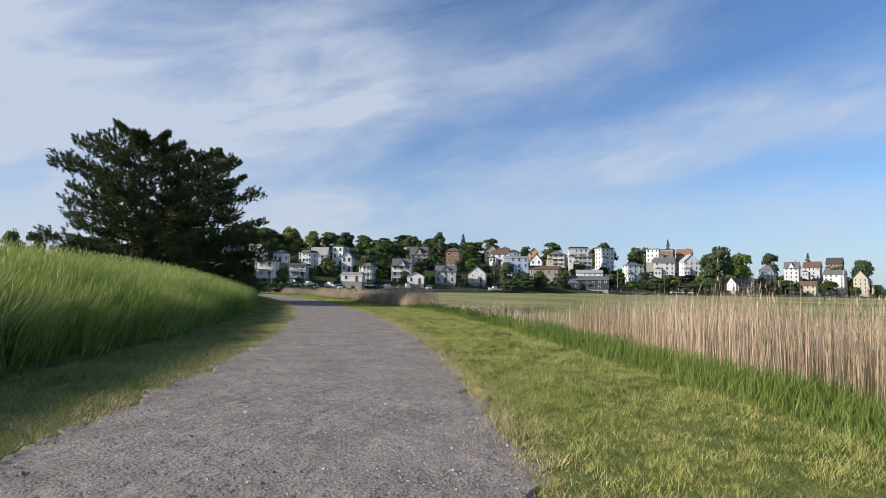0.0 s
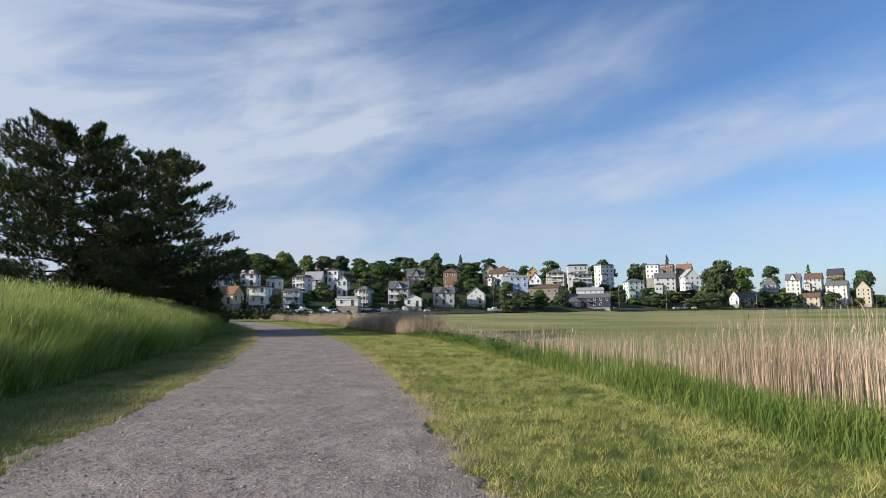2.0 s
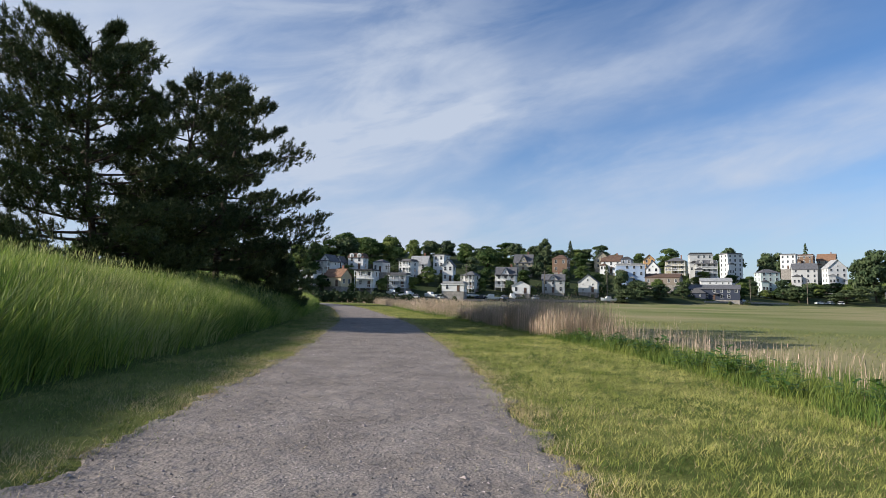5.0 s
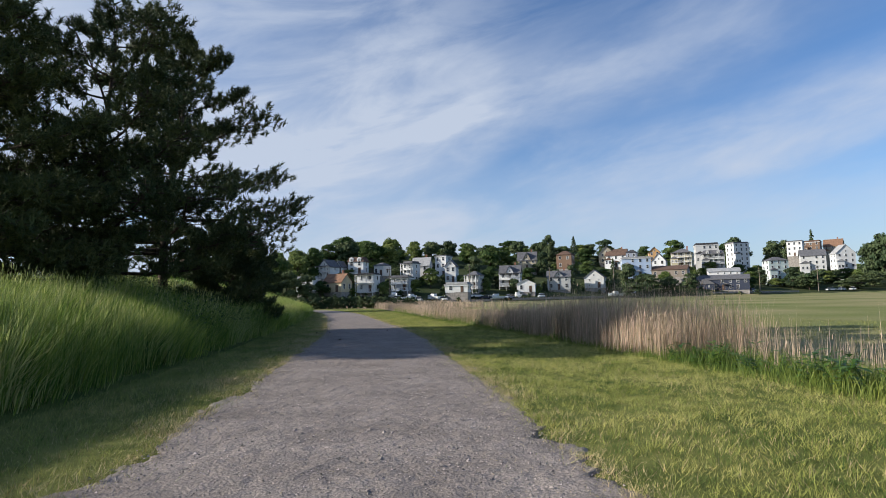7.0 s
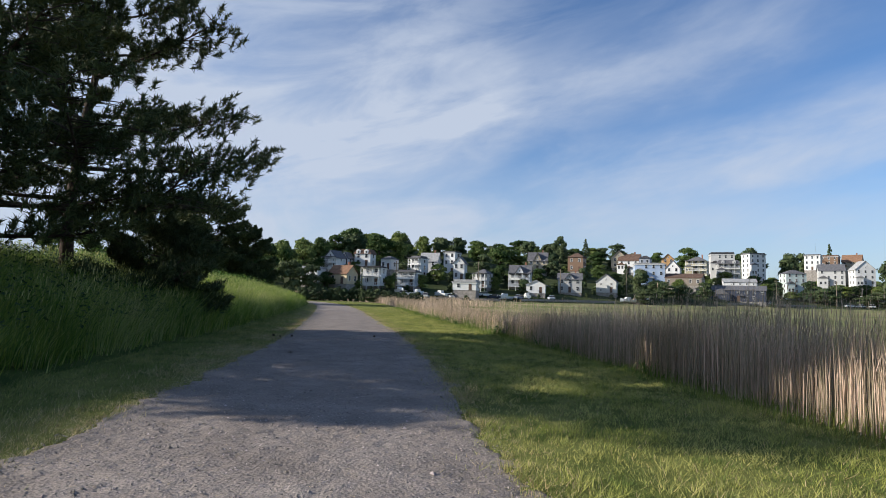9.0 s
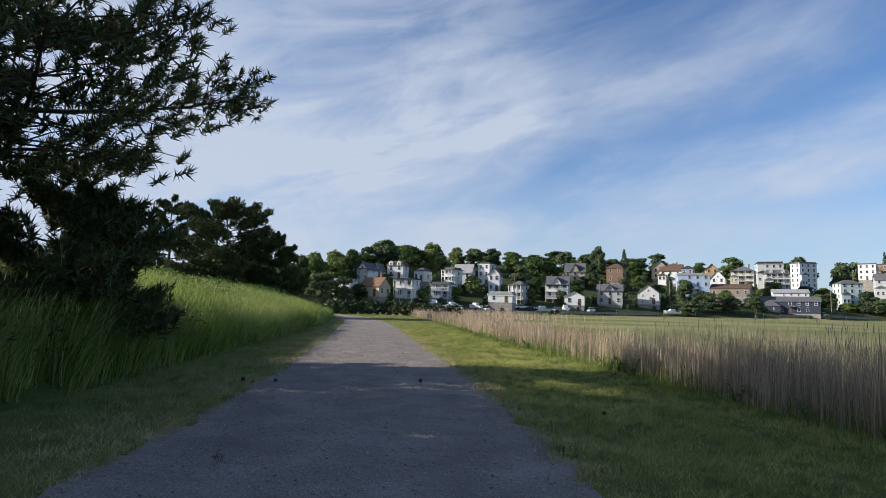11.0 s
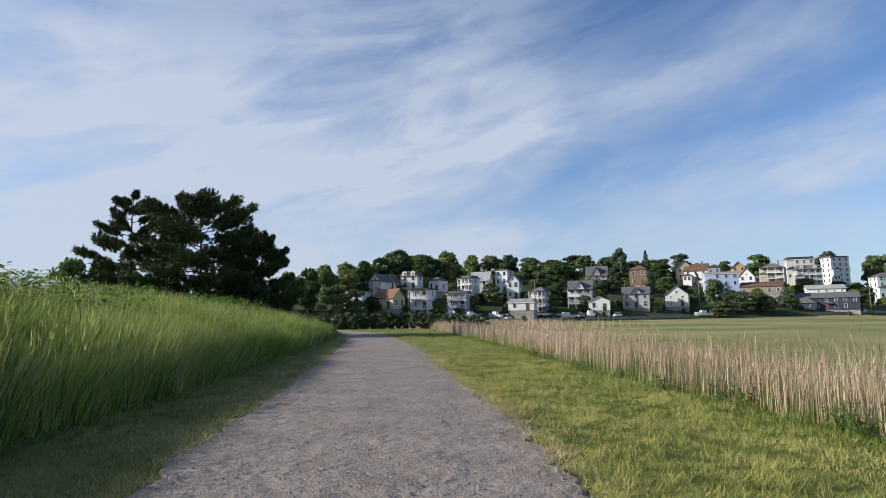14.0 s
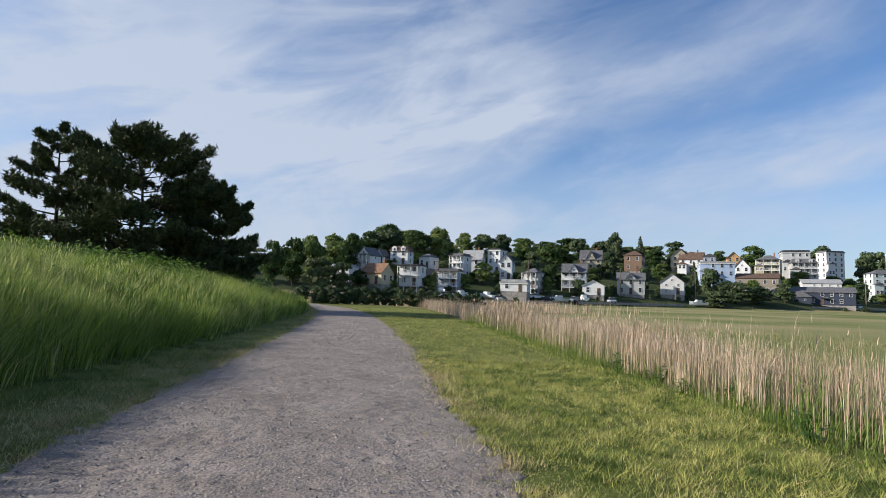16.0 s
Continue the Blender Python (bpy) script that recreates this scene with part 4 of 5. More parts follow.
# the wooded ridge
for k in range(92):
    fx = -230 + 6.1 * k + FILL.uniform(-2, 2)
    back = FILL.uniform(84, 118) if fx > -85 else FILL.uniform(4, 60)
    fy = float(shore(fx)) + back
    tallness = FILL.uniform(5.5, 9.0) * float(np.interp(fx, [-200, -90, 0, 40, 120, 320], [0.9, 1.0, 0.9, 0.6, 0.75, 1.3]))
    plant(("oak", "oak", "dark")[k % 3], fx, fy, surface(fx, fy) + tallness, tallness * FILL.uniform(1.5, 2.1))
# dark bushes standing in for the shade where the path bends out of sight
for k in range(20):
    bx = -35.0 + 0.8 * k
    plant("dbush", bx, 87.0 + 0.1 * k + FILL.uniform(-0.6, 0.6), surface(bx, 86) + FILL.uniform(0.35, 0.7), FILL.uniform(1.2, 2.0))

# ================= houses on the far shore =================


def window_mesh(w, h, name, deep=0.08):
    bm = bmesh.new()
    t = 0.08
    add_box(bm, -w / 2, -w / 2 + t, -deep, 0, 0, h)
    add_box(bm, w / 2 - t, w / 2, -deep, 0, 0, h)
    add_box(bm, -w / 2 + t, w / 2 - t, -deep, 0, h - t, h)
    add_box(bm, -w / 2 + t, w / 2 - t, -deep, 0, 0, t)
    add_box(bm, -w / 2 + t, w / 2 - t, -deep * 0.8, -0.005, h * 0.48, h * 0.48 + 0.05)
    me = bpy.data.meshes.new(name)
    bm.to_mesh(me)
    bm.free()
    me.materials.append(M["trim"])
    return me


def pane_mesh(w, h):
    bm = bmesh.new()
    add_box(bm, -w / 2 + 0.09, w / 2 - 0.09, -0.04, -0.004, 0.09, h - 0.09)
    me = bpy.data.meshes.new("pane")
    bm.to_mesh(me)
    bm.free()
    me.materials.append(M["glass"])
    return me


WIN = {size: (window_mesh(*size, "window"), pane_mesh(*size)) for size in ((1.0, 1.5), (1.3, 1.5), (0.6, 0.8))}


def put_window(root, x, y, z, turn=0.0, size=(1.0, 1.5)):
    frame_me, pane_me = WIN[size]
    w = shared("window", frame_me, root, pose(x, y, z, 0, 0, turn))
    shared("pane", pane_me, w, Matrix.Identity(4))


def house(x, y, z, wide, tall, ridge, wall, roof_kind, roof, turn, label, storeys=0, porch=False, chimney=False, plain=False):
    """A house facing -y before it is turned: walls on a foundation, roof, windows, door, and what else it has."""
    deep = min(10.0, max(5.0, wide * 0.8))
    root = thing("house", x, y, z, turn, label, "house")
    W2, D2 = wide / 2, deep / 2
    siding, shingles = M["wall_" + wall], M["roof_" + roof]
    bm = bmesh.new()
    add_box(bm, -W2 + 0.1, W2 - 0.1, -D2 + 0.1, D2 - 0.1, -6, 0.25)
    part("foundation", bm, M["stone"], root)
    bm = bmesh.new()
    if roof_kind == "gable_y":
        prism(bm, [(-W2, 0.2), (W2, 0.2), (W2, tall), (0, tall + ridge), (-W2, tall)], -D2, D2)
    else:
        add_box(bm, -W2, W2, -D2, D2, 0.2, tall)
        if roof_kind in ("gable_x", "cross"):
            a = [bm.verts.new(p) for p in ((-W2, -D2, tall), (-W2, D2, tall), (-W2, 0, tall + ridge))]
            b = [bm.verts.new(p) for p in ((W2, -D2, tall), (W2, D2, tall), (W2, 0, tall + ridge))]
            bm.faces.new(a)
            bm.faces.new(b[::-1])
        if roof_kind == "cross":
            prism(bm, [(-W2 * 0.42, tall - 0.1), (W2 * 0.42, tall - 0.1), (0, tall + ridge * 0.92)], -D2 - 0.05, -0.2)
    part("wall", bm, siding, root)
    bm = bmesh.new()
    o, th = 0.35, 0.16
    if roof_kind == "gable_y":
        s = ridge / W2
        for sg in (-1, 1):
            pts = [(0, tall + ridge), (0, tall + ridge + th), (sg * (W2 + o), tall - s * o + th), (sg * (W2 + o), tall - s * o)]
            prism(bm, pts, -D2 - o, D2 + o)
    elif roof_kind in ("gable_x", "cross"):
        s = ridge / D2
        for sg in (-1, 1):
            e = [(0, tall + ridge), (0, tall + ridge + th), (sg * (D2 + o), tall - s * o + th), (sg * (D2 + o), tall - s * o)]
            a = [bm.verts.new((-W2 - o, q, r)) for q, r in e]
            b = [bm.verts.new((W2 + o, q, r)) for q, r in e]
            bm.faces.new(a)
            bm.faces.new(b[::-1])
            for i in range(4):
                bm.faces.new((a[i], b[i], b[(i + 1) % 4], a[(i + 1) % 4]))
        if roof_kind == "cross":
            for sg in (-1, 1):
                top = tall + ridge * 0.92
                prism(bm, [(0, top), (0, top + th), (sg * (W2 * 0.42 + 0.25), tall - 0.3 + th), (sg * (W2 * 0.42 + 0.25), tall - 0.3)], -D2 - 0.35, 0)
        bmesh.ops.recalc_face_normals(bm, faces=bm.faces[:])
    elif roof_kind in ("hip", "mansard"):
        k = 0.82 if roof_kind == "mansard" else 0.22
        lo = [bm.verts.new((sx * (W2 + o), sy * (D2 + o), tall)) for sx, sy in ((-1, -1), (1, -1), (1, 1), (-1, 1))]
        hi = [bm.verts.new((sx * W2 * k, sy * D2 * (k if roof_kind == "mansard" else 0.08), tall + ridge)) for sx, sy in ((-1, -1), (1, -1), (1, 1), (-1, 1))]
        bm.faces.new(lo[::-1])
        bm.faces.new(hi)
        for i in range(4):
            bm.faces.new((lo[i], lo[(i + 1) % 4], hi[(i + 1) % 4], hi[i]))
    else:
        add_box(bm, -W2 - 0.3, W2 + 0.3, -D2 - 0.3, D2 + 0.3, tall + 0.002, tall + 0.28)
        add_box(bm, -W2 + 0.2, W2 - 0.2, -D2 + 0.2, D2 - 0.2, tall + 0.28, tall + max(0.4, ridge))
    part("roof", bm, shingles, root)
    if roof_kind == "flat":
        bm = bmesh.new()
        add_box(bm, -W2 - 0.22, W2 + 0.22, -D2 - 0.22, D2 + 0.22, tall - 0.35, tall - 0.002)
        part("cornice", bm, M["trim"], root)
    floors = storeys or max(1, round(tall / 2.6))
    per = tall / floors
    size = (1.3, 1.5) if wide / floors > 5 else (1.0, 1.5)
    n = max(2, int(wide / 2.4))
    doors = 0
    for fl in range(floors):
        zz = 0.2 + fl * per + per * 0.28
        for i in range(n):
            px = -W2 + wide * (i + 0.5) / n
            if fl == 0 and i == n // 2 and not plain:
                bm = bmesh.new()
                add_box(bm, px - 0.45, px + 0.45, -D2 - 0.06, -D2, 0.25, 2.25)
                part("door", bm, M["roof_brown"], root)
                doors += 1
                continue
            if n > 3 and (i * 7 + fl * 3 + int(abs(x))) % 5 == 0:
                continue
            put_window(root, px, -D2 - 0.004, zz, 0, (1.0, 1.5) if per > 2.0 else (0.6, 0.8))
        for i in range(max(1, int(deep / 2.6))):
            qy = -D2 + deep * (i + 0.5) / max(1, int(deep / 2.6))
            put_window(root, -W2 - 0.004, qy, zz, -90, (1.0, 1.5) if per > 2.0 else (0.6, 0.8))
            put_window(root, W2 + 0.004, qy, zz, 90, (1.0, 1.5) if per > 2.0 else (0.6, 0.8))
    if roof_kind == "gable_y" and ridge > 1.6:
        put_window(root, 0, -D2 - 0.004, tall + ridge * 0.15, 0, (0.6, 0.8))
    if roof_kind == "cross":
        put_window(root, 0, -D2 - 0.06, tall + ridge * 0.2, 0, (0.6, 0.8))
    if roof_kind == "mansard":
        for sx in (-0.5, 0.5):
            bm = bmesh.new()
            prism(bm, [(sx * W2 - 0.7, tall + 0.1), (sx * W2 + 0.7, tall + 0.1), (sx * W2 + 0.7, tall + ridge * 0.75), (sx * W2, tall + ridge), (sx * W2 - 0.7, tall + ridge * 0.75)], -D2 - 0.3, 0)
            part("dormer", bm, siding, root)
            put_window(root, sx * W2, -D2 - 0.304, tall + 0.25, 0, (0.6, 0.8))
    if porch:
        reach = 1.7
        for fl in range(floors):
            z0 = 0.2 + fl * per
            bm = bmesh.new()
            add_box(bm, -W2, W2, -D2 - reach, -D2 - 0.002, z0 - 0.18, z0)
            part("deck", bm, M["trim"], root)
            bm = bmesh.new()
            add_box(bm, -W2, W2, -D2 - reach, -D2 - reach + 0.07, z0 + 0.85, z0 + 0.95)
            add_box(bm, -W2, W2, -D2 - reach, -D2 - reach + 0.05, z0 + 0.10, z0 + 0.17)
            for i in range(int(wide / 0.45)):
                bx = -W2 + 0.2 + i * 0.45
                add_box(bm, bx, bx + 0.08, -D2 - reach + 0.01, -D2 - reach + 0.05, z0 + 0.17, z0 + 0.85)
            part("railing", bm, M["trim"], root)
        for i in range(max(3, int(wide / 2.4)) + 1):
            bx = -W2 + 0.09 + (wide - 0.18) * i / max(3, int(wide / 2.4))
            bm = bmesh.new()
            add_box(bm, bx - 0.09, bx + 0.09, -D2 - reach + 0.075, -D2 - reach + 0.25, -5, tall)
            part("post", bm, M["trim"], root)
        bm = bmesh.new()
        add_box(bm, -W2 - 0.2, W2 + 0.2, -D2 - reach - 0.2, -D2 - 0.31, tall, tall + 0.2)
        part("porch_roof", bm, shingles, root)
    if wide > 8.5 and tall > 4:
        # a lower wing at one side, with its own roof
        ww, wt = wide * 0.34, tall * 0.62
        bm = bmesh.new()
        add_box(bm, -W2 - 0.4, -W2 + ww, -D2 - 1.6, -D2 - 0.09, -5, wt)
        part("wing", bm, siding, root)
        bm = bmesh.new()
        prism(bm, [(-W2 - 0.7, wt + 0.002), (-W2 + ww + 0.3, wt + 0.002), (-W2 + ww * 0.5, wt + ww * 0.35)], -D2 - 1.9, -D2 - 0.09)
        part("wing_roof", bm, shingles, root)
        for i in range(2):
            put_window(root, -W2 + ww * (0.18 + 0.5 * i), -D2 - 1.604, wt * 0.5, 0, (1.0, 1.5) if wt > 3 else (0.6, 0.8))
        # a small porch by the door
        bm = bmesh.new()
        prism(bm, [(W2 * 0.1 - 1.2, 2.5), (W2 * 0.1 + 1.2, 2.5), (W2 * 0.1, 3.2)], -D2 - 1.3, -D2 - 0.09)
        part("porch_roof", bm, shingles, root)
    if chimney:
        bm = bmesh.new()
        add_box(bm, W2 * 0.4, W2 * 0.4 + 0.55, 0.3, 0.85, tall, tall + ridge + 1.0)
        add_box(bm, W2 * 0.4 - 0.06, W2 * 0.4 + 0.61, 0.24, 0.91, tall + ridge + 1.0, tall + ridge + 1.12)
        part("chimney", bm, M["chimney"], root)
    return root


house(-70.8, 175.0, 3.9, 5.0, 3.8, 0.7, "white", "flat", "light", -3, "white one-storey building with light grey flat roof")
house(-63.7, 179.8, 3.5, 6.5, 3.2, 2.3, "cream", "gable_x", "terracotta", -17, "cream-yellow one-storey house with terracotta pitched roof", chimney=True)
house(-56.2, 185.9, 3.4, 5.6, 5.4, 0.5, "white", "flat", "dark", -3, "white two-storey house with dark grey flat roof and white porches", porch=True)
house(-72.6, 195.8, 8.4, 4.6, 3.9, 2.2, "white", "gable_y", "grey", -17, "white one-storey house with grey front-gabled roof and white porches", porch=True)
house(-70.6, 201.1, 9.9, 2.2, 2.8, 1.7, "white", "gable_y", "grey", -3, "white one-storey house with grey front-gabled roof")
house(-65.6, 204.5, 9.9, 5.5, 4.2, 1.6, "white", "mansard", "brown", -3, "white one-storey house with brown mansard roof")
house(-58.5, 209.3, 9.2, 3.8, 3.6, 1.2, "white", "hip", "grey", -17, "white one-storey house with grey hipped roof")
house(-47.9, 194.5, 3.7, 5.9, 4.2, 0.8, "slate", "flat", "grey", -3, "slate blue one-storey house with grey flat roof and white porches", porch=True)
house(-48.5, 210.1, 6.5, 4.0, 6.7, 0.9, "white", "flat", "grey", -17, "white two-storey house with grey flat roof and white porches", porch=True)
house(-46.7, 219.4, 7.8, 6.1, 5.3, 2.8, "pale", "gable_x", "light", -3, "pale grey two-storey house with light grey pitched roof", chimney=True)
house(-41.7, 234.8, 9.3, 4.7, 7.9, 0.5, "white", "flat", "grey", -17, "white three-storey house with grey flat roof")
house(-35.6, 216.9, 6.5, 3.7, 5.9, 2.1, "white", "gable_y", "grey", -3, "white two-storey house with grey front-gabled roof")
house(-26.8, 210.9, 4.0, 4.3, 4.6, 1.5, "grey", "hip", "grey", -17, "grey two-storey house with grey hipped roof and white porches", porch=True)
# boathouse on the pier, built in the same form as the houses
house(-30.1, 194.6, 2.7, 7.1, 2.5, 0.9, "white", "flat", "light", -3, "white one-storey building with light grey flat roof")
house(-15.5, 222.6, 4.8, 7.2, 4.5, 2.9, "white", "cross", "grey", -3, "white two-storey house with grey cross-gabled roof and white porches", porch=True, chimney=True)
house(-9.8, 214.5, 2.5, 6.1, 2.9, 1.5, "white", "gable_y", "light", -3, "white one-storey house with light grey front-gabled roof")
house(-10.7, 261.9, 12.1, 7.6, 4.3, 3.4, "tan", "cross", "grey", -3, "tan one-storey house with grey cross-gabled roof", chimney=True)
house(5.2, 270.7, 12.5, 6.5, 6.1, 1.8, "brown", "hip", "brown", -17, "dark brown two-storey house with brown hipped roof")
house(1.3, 228.0, 3.1, 7.9, 4.8, 2.1, "grey", "cross", "grey", -3, "grey two-storey house with grey cross-gabled roof", chimney=True)
house(14.4, 234.9, 3.5, 6.9, 4.0, 2.7, "pale", "gable_y", "grey", -13, "pale grey one-storey house with grey front-gabled roof")
house(25.3, 302.3, 15.9, 6.8, 4.9, 3.4, "tan", "gable_y", "grey", -3, "tan two-storey house with grey front-gabled roof")
house(30.1, 299.6, 13.7, 9.1, 5.8, 2.9, "white", "gable_x", "brown", -17, "white two-storey house with brown pitched roof", chimney=True)
house(34.8, 276.8, 8.2, 11.7, 8.2, 0.6, "blue", "flat", "light", -3, "light blue three-storey house with light grey flat roof")
house(36.3, 295.8, 14.2, 4.7, 6.1, 1.4, "bluegrey", "hip", "dark", -17, "blue-grey two-storey house with dark grey hipped roof")
house(47.5, 291.4, 11.3, 5.8, 4.5, 3.4, "white", "gable_y", "grey", -19, "white two-storey house with grey front-gabled roof")
house(50.9, 323.7, 17.4, 5.3, 4.6, 2.6, "orange", "gable_y", "brown", -5, "orange two-storey house with brown front-gabled roof")
house(48.6, 274.1, 7.6, 13.7, 3.4, 1.7, "taupe", "gable_x", "brown", -20, "taupe brown one-storey house with brown pitched roof")
house(60.8, 306.4, 13.1, 8.8, 6.9, 2.1, "olive", "hip", "grey", -21, "olive-tan two-storey house with grey hipped roof and white porches", porch=True, chimney=True)
house(76.7, 327.3, 13.2, 10.6, 11.7, 1.0, "pale", "flat", "dark", -7, "pale grey three-storey house with dark grey flat roof")
house(76.8, 317.3, 12.2, 9.6, 7.3, 2.0, "grey", "mansard", "grey", -10, "grey two-storey house with grey mansard roof and white porches", porch=True)
house(96.1, 342.9, 11.8, 8.6, 14.5, 0.8, "white", "flat", "grey", 18, "white three-storey house with grey flat roof")
house(68.2, 271.5, 1.7, 19.0, 4.6, 1.8, "navy", "gable_x", "grey", -17, "navy blue two-storey house with grey pitched roof")
house(72.7, 286.6, 6.1, 12.3, 3.9, 1.5, "white", "gable_x", "light", -11, "white one-storey house with light grey pitched roof")
house(101.9, 309.3, 3.3, 8.6, 11.8, 1.8, "mint", "hip", "grey", 5, "pale mint three-storey house with grey hipped roof")
house(129.2, 336.8, 8.3, 10.8, 10.0, 3.1, "pale", "gable_x", "grey", -17, "pale grey three-storey house with grey pitched roof")
house(153.1, 358.8, 9.1, 9.3, 11.2, 4.5, "white", "gable_y", "light", -1, "white three-storey house with light grey front-gabled roof")
house(139.0, 380.9, 20.6, 7.8, 8.5, 0.7, "white", "flat", "grey", -30, "white three-storey house with grey flat roof")
house(169.2, 403.6, 19.9, 9.5, 7.6, 4.1, "tan", "gable_x", "terracotta", -33, "tan two-storey house with terracotta pitched roof", chimney=True)
house(155.6, 399.9, 22.1, 9.1, 7.9, 1.0, "brown", "flat", "brown", -31, "dark brown three-storey house with brown flat roof")
house(157.8, 314.8, 2.6, 4.5, 3.9, 3.3, "white", "gable_y", "grey", -37, "white one-storey house with grey front-gabled roof")
house(172.7, 329.0, 2.3, 10.1, 4.1, 2.9, "grey", "gable_x", "grey", -24, "grey one-storey house with grey pitched roof")
house(187.8, 333.4, 1.9, 7.2, 11.9, 3.9, "bluegrey", "hip", "grey", -40, "blue-grey three-storey house with grey hipped roof")
house(234.4, 387.0, 8.4, 8.4, 10.5, 4.1, "pale", "cross", "grey", -41, "pale grey three-storey house with grey cross-gabled roof", chimney=True)
house(212.9, 335.9, 1.2, 8.2, 5.2, 2.6, "tan", "gable_x", "brown", -43, "tan two-storey house with brown pitched roof")
house(247.9, 364.6, 2.2, 11.0, 12.0, 2.8, "pale", "gable_x", "grey", -45, "pale grey three-storey house with grey pitched roof", chimney=True)
house(259.1, 357.3, 2.0, 7.3, 9.7, 4.8, "tan", "gable_y", "grey", -46, "tan three-storey house with grey front-gabled roof")
house(288.0, 423.5, 16.3, 9.8, 7.8, 4.5, "brown", "gable_x", "dark", -44, "dark brown three-storey house with dark grey pitched roof")
house(256.7, 400.4, 11.7, 9.8, 8.5, 3.9, "grey", "gable_x", "brown", -43, "grey three-storey house with brown pitched roof")

# shrubs and small trees in the gardens
GARDEN = np.random.default_rng(77)
for ob in [o for o in scene.objects if o.name.split(".")[0] == "house"]:
    hx, hy = ob.location.x, ob.location.y
    half_w = max(abs(v.co.x) for v in next(c for c in ob.children if c.name.startswith("wall")).data.vertices)
    for k, (sx, sy) in enumerate(((-1, -1), (1, -1), (-1, 0.4), (1, 0.6), (0.2, -1.5))):
        if GARDEN.uniform() < 0.12:
            continue
        gx_, gy_ = hx + sx * (half_w + GARDEN.uniform(0.3, 1.6)), hy + sy * half_w * 0.8 - (1.5 if k == 4 else 0)
        size = GARDEN.uniform(1.0, 2.0) if k in (0, 1, 4) else GARDEN.uniform(2.5, 5.0)
        plant(("dbush", "bush", "dark", "oak", "dbush")[k], gx_, gy_, surface(gx_, gy_) + size, size * GARDEN.uniform(1.1, 1.7))

# ================= shore details =================


def car(x, y, turn, paint, label):
    root = thing("car", x, y, surface(x, y), turn, label, "car", "vehicles parked on the far shore")
    bm = bmesh.new()
    prism(bm, [(-2.1, 0.35), (2.1, 0.35), (2.15, 0.75), (1.2, 0.92), (-1.9, 0.95), (-2.15, 0.7)], -0.85, 0.85)
    part("body", bm, M[paint], root)
    bm = bmesh.new()
    prism(bm, [(-1.7, 0.93), (1.05, 0.93), (0.35, 1.48), (-1.3, 1.5)], -0.75, 0.75)
    part("cabin", bm, M["glass"], root)
    bm = bmesh.new()
    prism(bm, [(0.4, 1.46), (0.35, 1.54), (-1.3, 1.56), (-1.35, 1.48)], -0.72, 0.72)
    part("car_roof", bm, M[paint], root)
    for sx in (-1.3, 1.3):
        for sy in (-0.8, 0.8):
            bm = bmesh.new()
            bmesh.ops.create_cone(bm, cap_ends=True, segments=12, radius1=0.34, radius2=0.34, depth=0.2, matrix=pose(sx, sy, 0.34, 90, 0, 0))
            part("wheel", bm, M["rubber"], root)


def boat(x, y, turn, length, label):
    root = thing("boat", x, y, surface(x, y) + 0.05, turn, label, "boat", "boats hauled out on the far shore")
    bm = bmesh.new()
    secs = []
    for u in np.linspace(0, 1, 7):
        w = 0.95 * (1 - max(0, (u - 0.45) / 0.55) ** 2) * (0.85 + 0.15 * min(1, u * 4)) + 0.02
        sheer = 1.05 + 0.45 * u ** 2
        xx = (u - 0.5) * length
        secs.append([bm.verts.new(p) for p in ((xx, -w, sheer), (xx, -w * 0.75, 0.45), (xx, 0, 0.12 + 0.5 * max(0, u - 0.7)), (xx, w * 0.75, 0.45), (xx, w, sheer))])
    for a, b in zip(secs, secs[1:]):
        for i in range(4):
            bm.faces.new((a[i], b[i], b[i + 1], a[i + 1]))
        bm.faces.new((a[4], b[4], b[0], a[0]))
    bm.faces.new(secs[0])
    bmesh.ops.recalc_face_normals(bm, faces=bm.faces[:])
    part("hull", bm, M["hull"], root)
    bm = bmesh.new()
    prism(bm, [(-length * 0.15, 1.1), (length * 0.2, 1.15), (length * 0.1, 1.9), (-length * 0.15, 1.9)], -0.6, 0.6)
    part("cabin", bm, M["trim"], root)
    bm = bmesh.new()
    add_box(bm, -length * 0.3, -length * 0.27, -0.6, 0.6, -0.3, 0.5)
    add_box(bm, length * 0.2, length * 0.23, -0.4, 0.4, -0.3, 0.6)
    part("cradle", bm, M["wood"], root)


for k, (bx, dy) in enumerate(((-46, -5), (-43, -4), (-40.5, -6), (-37, -4), (-22, -5), (-19, -6), (-15, -5), (-48, -2), (-34.5, -6), (-32, -3), (-25, -2), (-12.5, -4), (-5, -5))):
    if k % 2:
        boat(bx, float(shore(bx)) + dy, 25 + 40 * k, 5.2 + 0.4 * (k % 3), "white motor boat hauled out on the shore")
    else:
        car(bx, float(shore(bx)) + dy, 20 + 37 * k, ("hull", "wall_grey", "wall_navy", "wall_bluegrey", "wall_pale", "hull", "wall_slate")[k // 2], "small parked car by the far shore")
boat(20.5, float(shore(20.5)) - 6, 205, 6.0, "white boat lying on the marsh edge")
boat(26, float(shore(26)) - 3, 20, 5.0, "small white boat beside bushes")
for k, bx in enumerate((116, 121, 126, 78)):
    car(bx, float(shore(bx)) - 2, 10 + 35 * k, ("hull", "wall_pale", "wall_grey", "hull")[k], "light-coloured car parked by the shore")


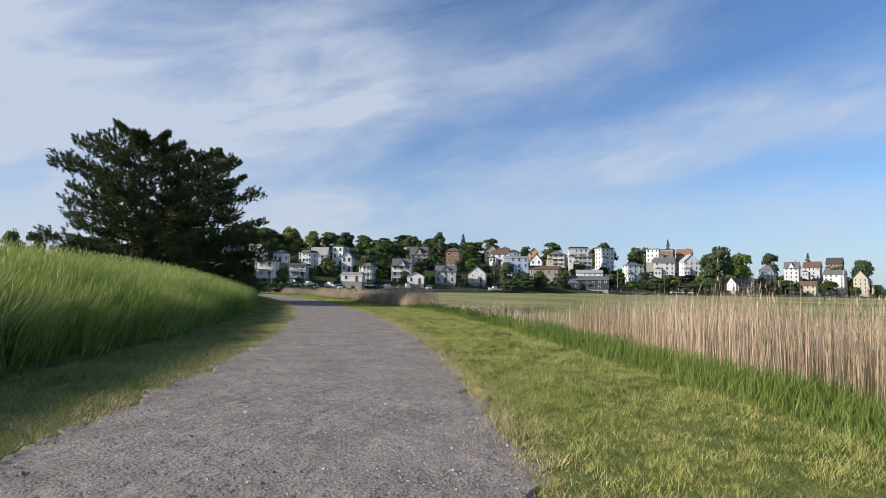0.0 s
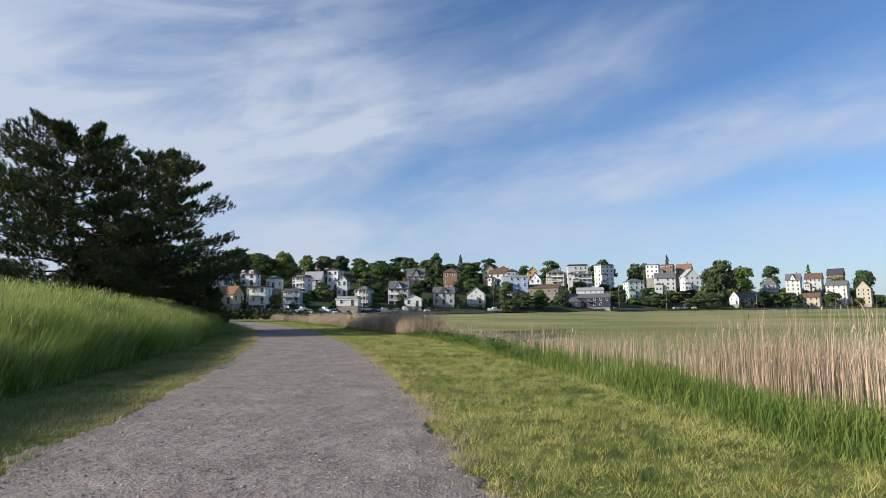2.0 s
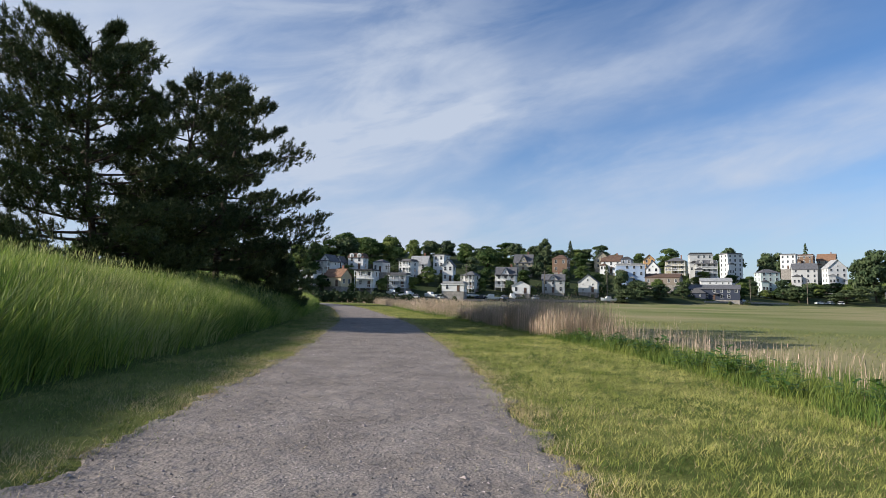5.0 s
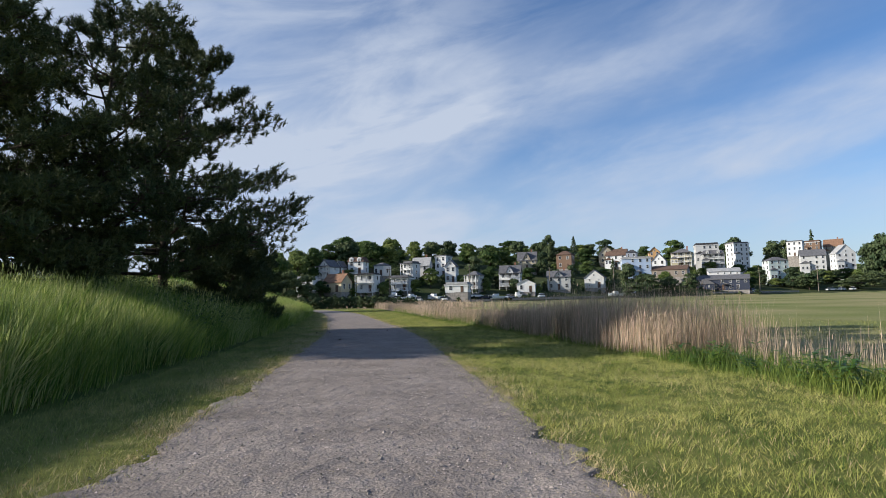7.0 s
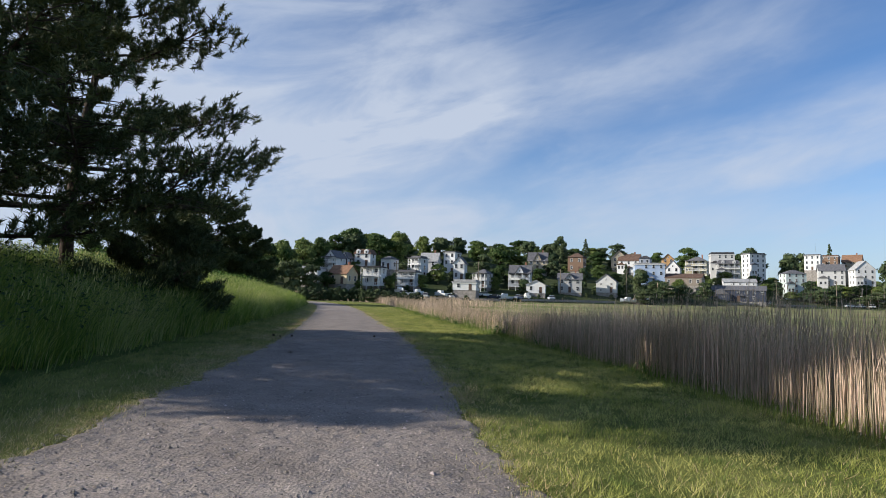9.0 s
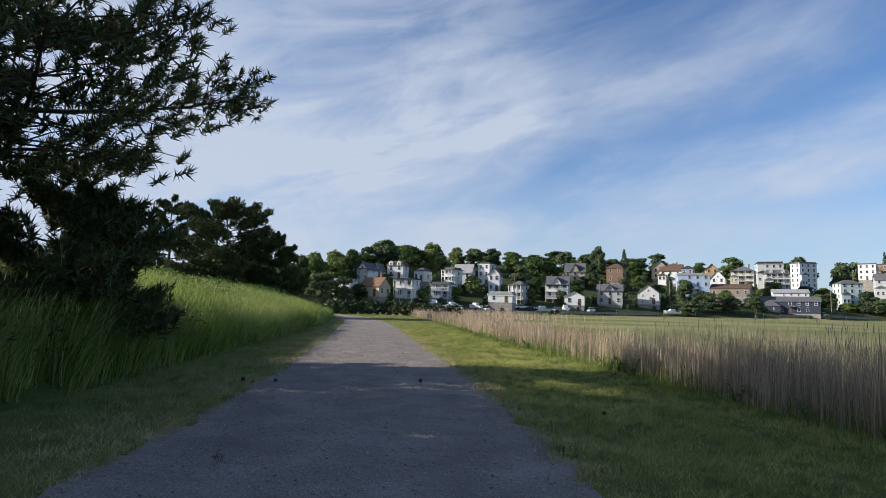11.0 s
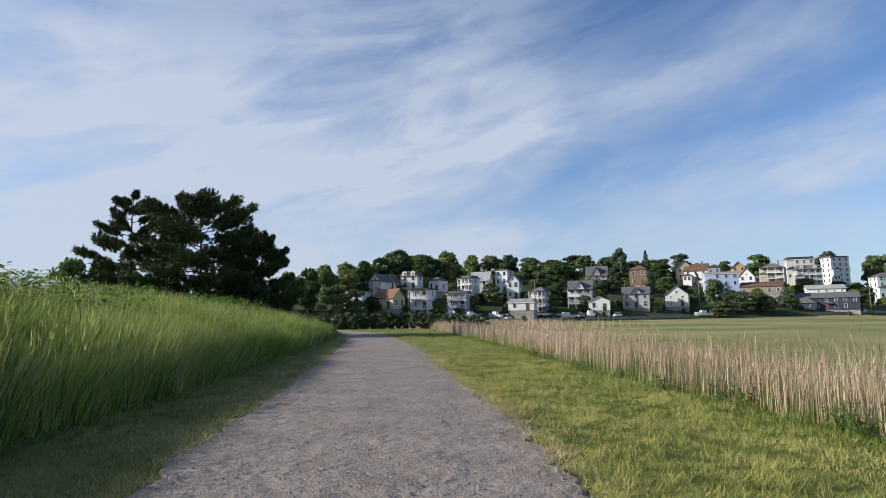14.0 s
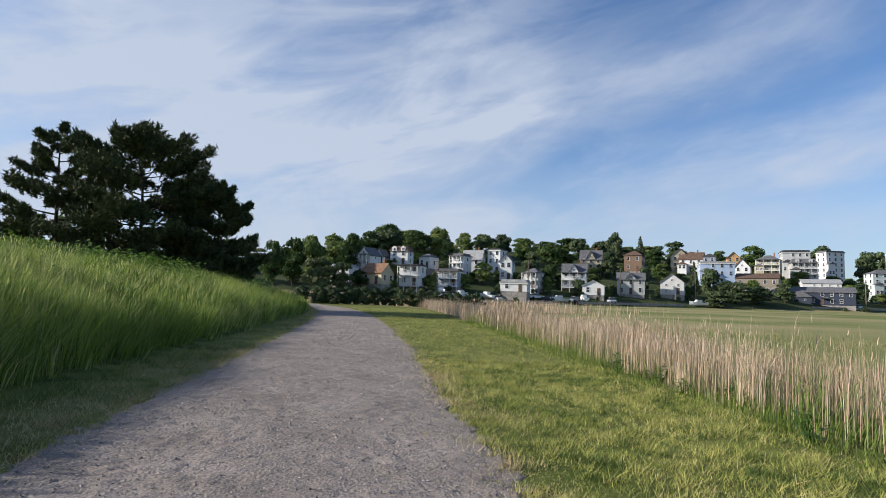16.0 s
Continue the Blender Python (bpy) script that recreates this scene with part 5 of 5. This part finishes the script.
def pole(x, y, tall):
    root = thing("utility_pole", x, y, surface(x, y) - 0.3, 40, "weathered wooden utility pole among the houses", "pole", "utility poles")
    v, t = tube([[0, 0, 0], [0, 0, tall * 0.5], [0, 0, tall]], [0.16, 0.14, 0.11], 8)
    tri_mesh("shaft", v, t, [M["wood"]], None, True).parent = root
    bm = bmesh.new()
    add_box(bm, -1.0, 1.0, -0.13, -0.05, tall - 0.75, tall - 0.6)
    part("crossarm", bm, M["wood"], root)


for px, back, tall in ((-50, 2, 9), (-28, 6, 10), (-2, 6, 9), (21, 2, 10), (84, 1, 10), (110, -2, 11), (170, 2, 12), (236, 0, 14)):
    pole(px, float(shore(px)) + back, tall)

for x0, x1, back in ((-60, -20, -8), (-14, 16, -7), (60, 100, -4), (160, 235, -5)):
    bm = bmesh.new()
    xs = np.linspace(x0, x1, 24)
    for a, b in zip(xs[:-1], xs[1:]):
        ya, yb = float(shore(a)) + back, float(shore(b)) + back
        za, zb = surface(a, ya), surface(b, yb)
        vs = [bm.verts.new(p) for p in ((a, ya, za - 0.5), (b, yb, zb - 0.5), (b, yb, zb + 0.7), (a, ya, za + 0.7), (a, ya + 0.4, za - 0.5), (b, yb + 0.4, zb - 0.5), (b, yb + 0.4, zb + 0.7), (a, ya + 0.4, za + 0.7))]
        for q in ((0, 1, 2, 3), (3, 2, 6, 7), (5, 4, 7, 6)):
            bm.faces.new([vs[i] for i in q])
    ob = part("sea_wall", bm, M["stone"], None)
    tagged(ob, "low grey stone wall along the far shore", "wall", kind="structure")

# ================= pine cones on the path =================


def cone(x, y, size, turn):
    root = thing("pine_cone", x, y, float(np.interp(abs(x - line(y)), [0, 1.3], [0.03, 0.012])) + size * 0.42, 0, "dark brown open pine cone lying on the gravel", "pine cone", "pine cones on the path")
    root.matrix_world = pose(x, y, float(np.interp(abs(x - line(y)), [0, 1.3, 1.5], [0.03, 0.012, 0.02])) + size * 0.36, 80, 0, turn)
    bm = bmesh.new()
    for ringk in range(7):
        u = ringk / 6
        rad = size * 0.42 * math.sin(0.5 + 2.3 * u)
        for j in range(8):
            a = j * 0.785 + ringk * 0.39
            zc = (u - 0.5) * size
            c = Vector((math.cos(a) * rad, math.sin(a) * rad, zc + size * 0.06))
            s = Vector((-math.sin(a), math.cos(a), 0)) * size * 0.11
            core = Vector((0, 0, zc))
            vs = [bm.verts.new(core), bm.verts.new(c - s), bm.verts.new(c + Vector((math.cos(a), math.sin(a), 0.6)) * size * 0.07), bm.verts.new(c + s)]
            bm.faces.new((vs[0], vs[1], vs[2]))
            bm.faces.new((vs[0], vs[2], vs[3]))
    part("body", bm, M["cone"], root)


for cx, cy, cs, ct in ((-9.06, 32.3, 0.05, 30), (-8.88, 32.2, 0.04, 130), (-8.73, 32.4, 0.04, 80), (-7.27, 32.95, 0.045, 200), (-7.34, 29.45, 0.05, 300), (-5.35, 31.6, 0.035, 20)):
    cone(cx, cy, cs, ct)
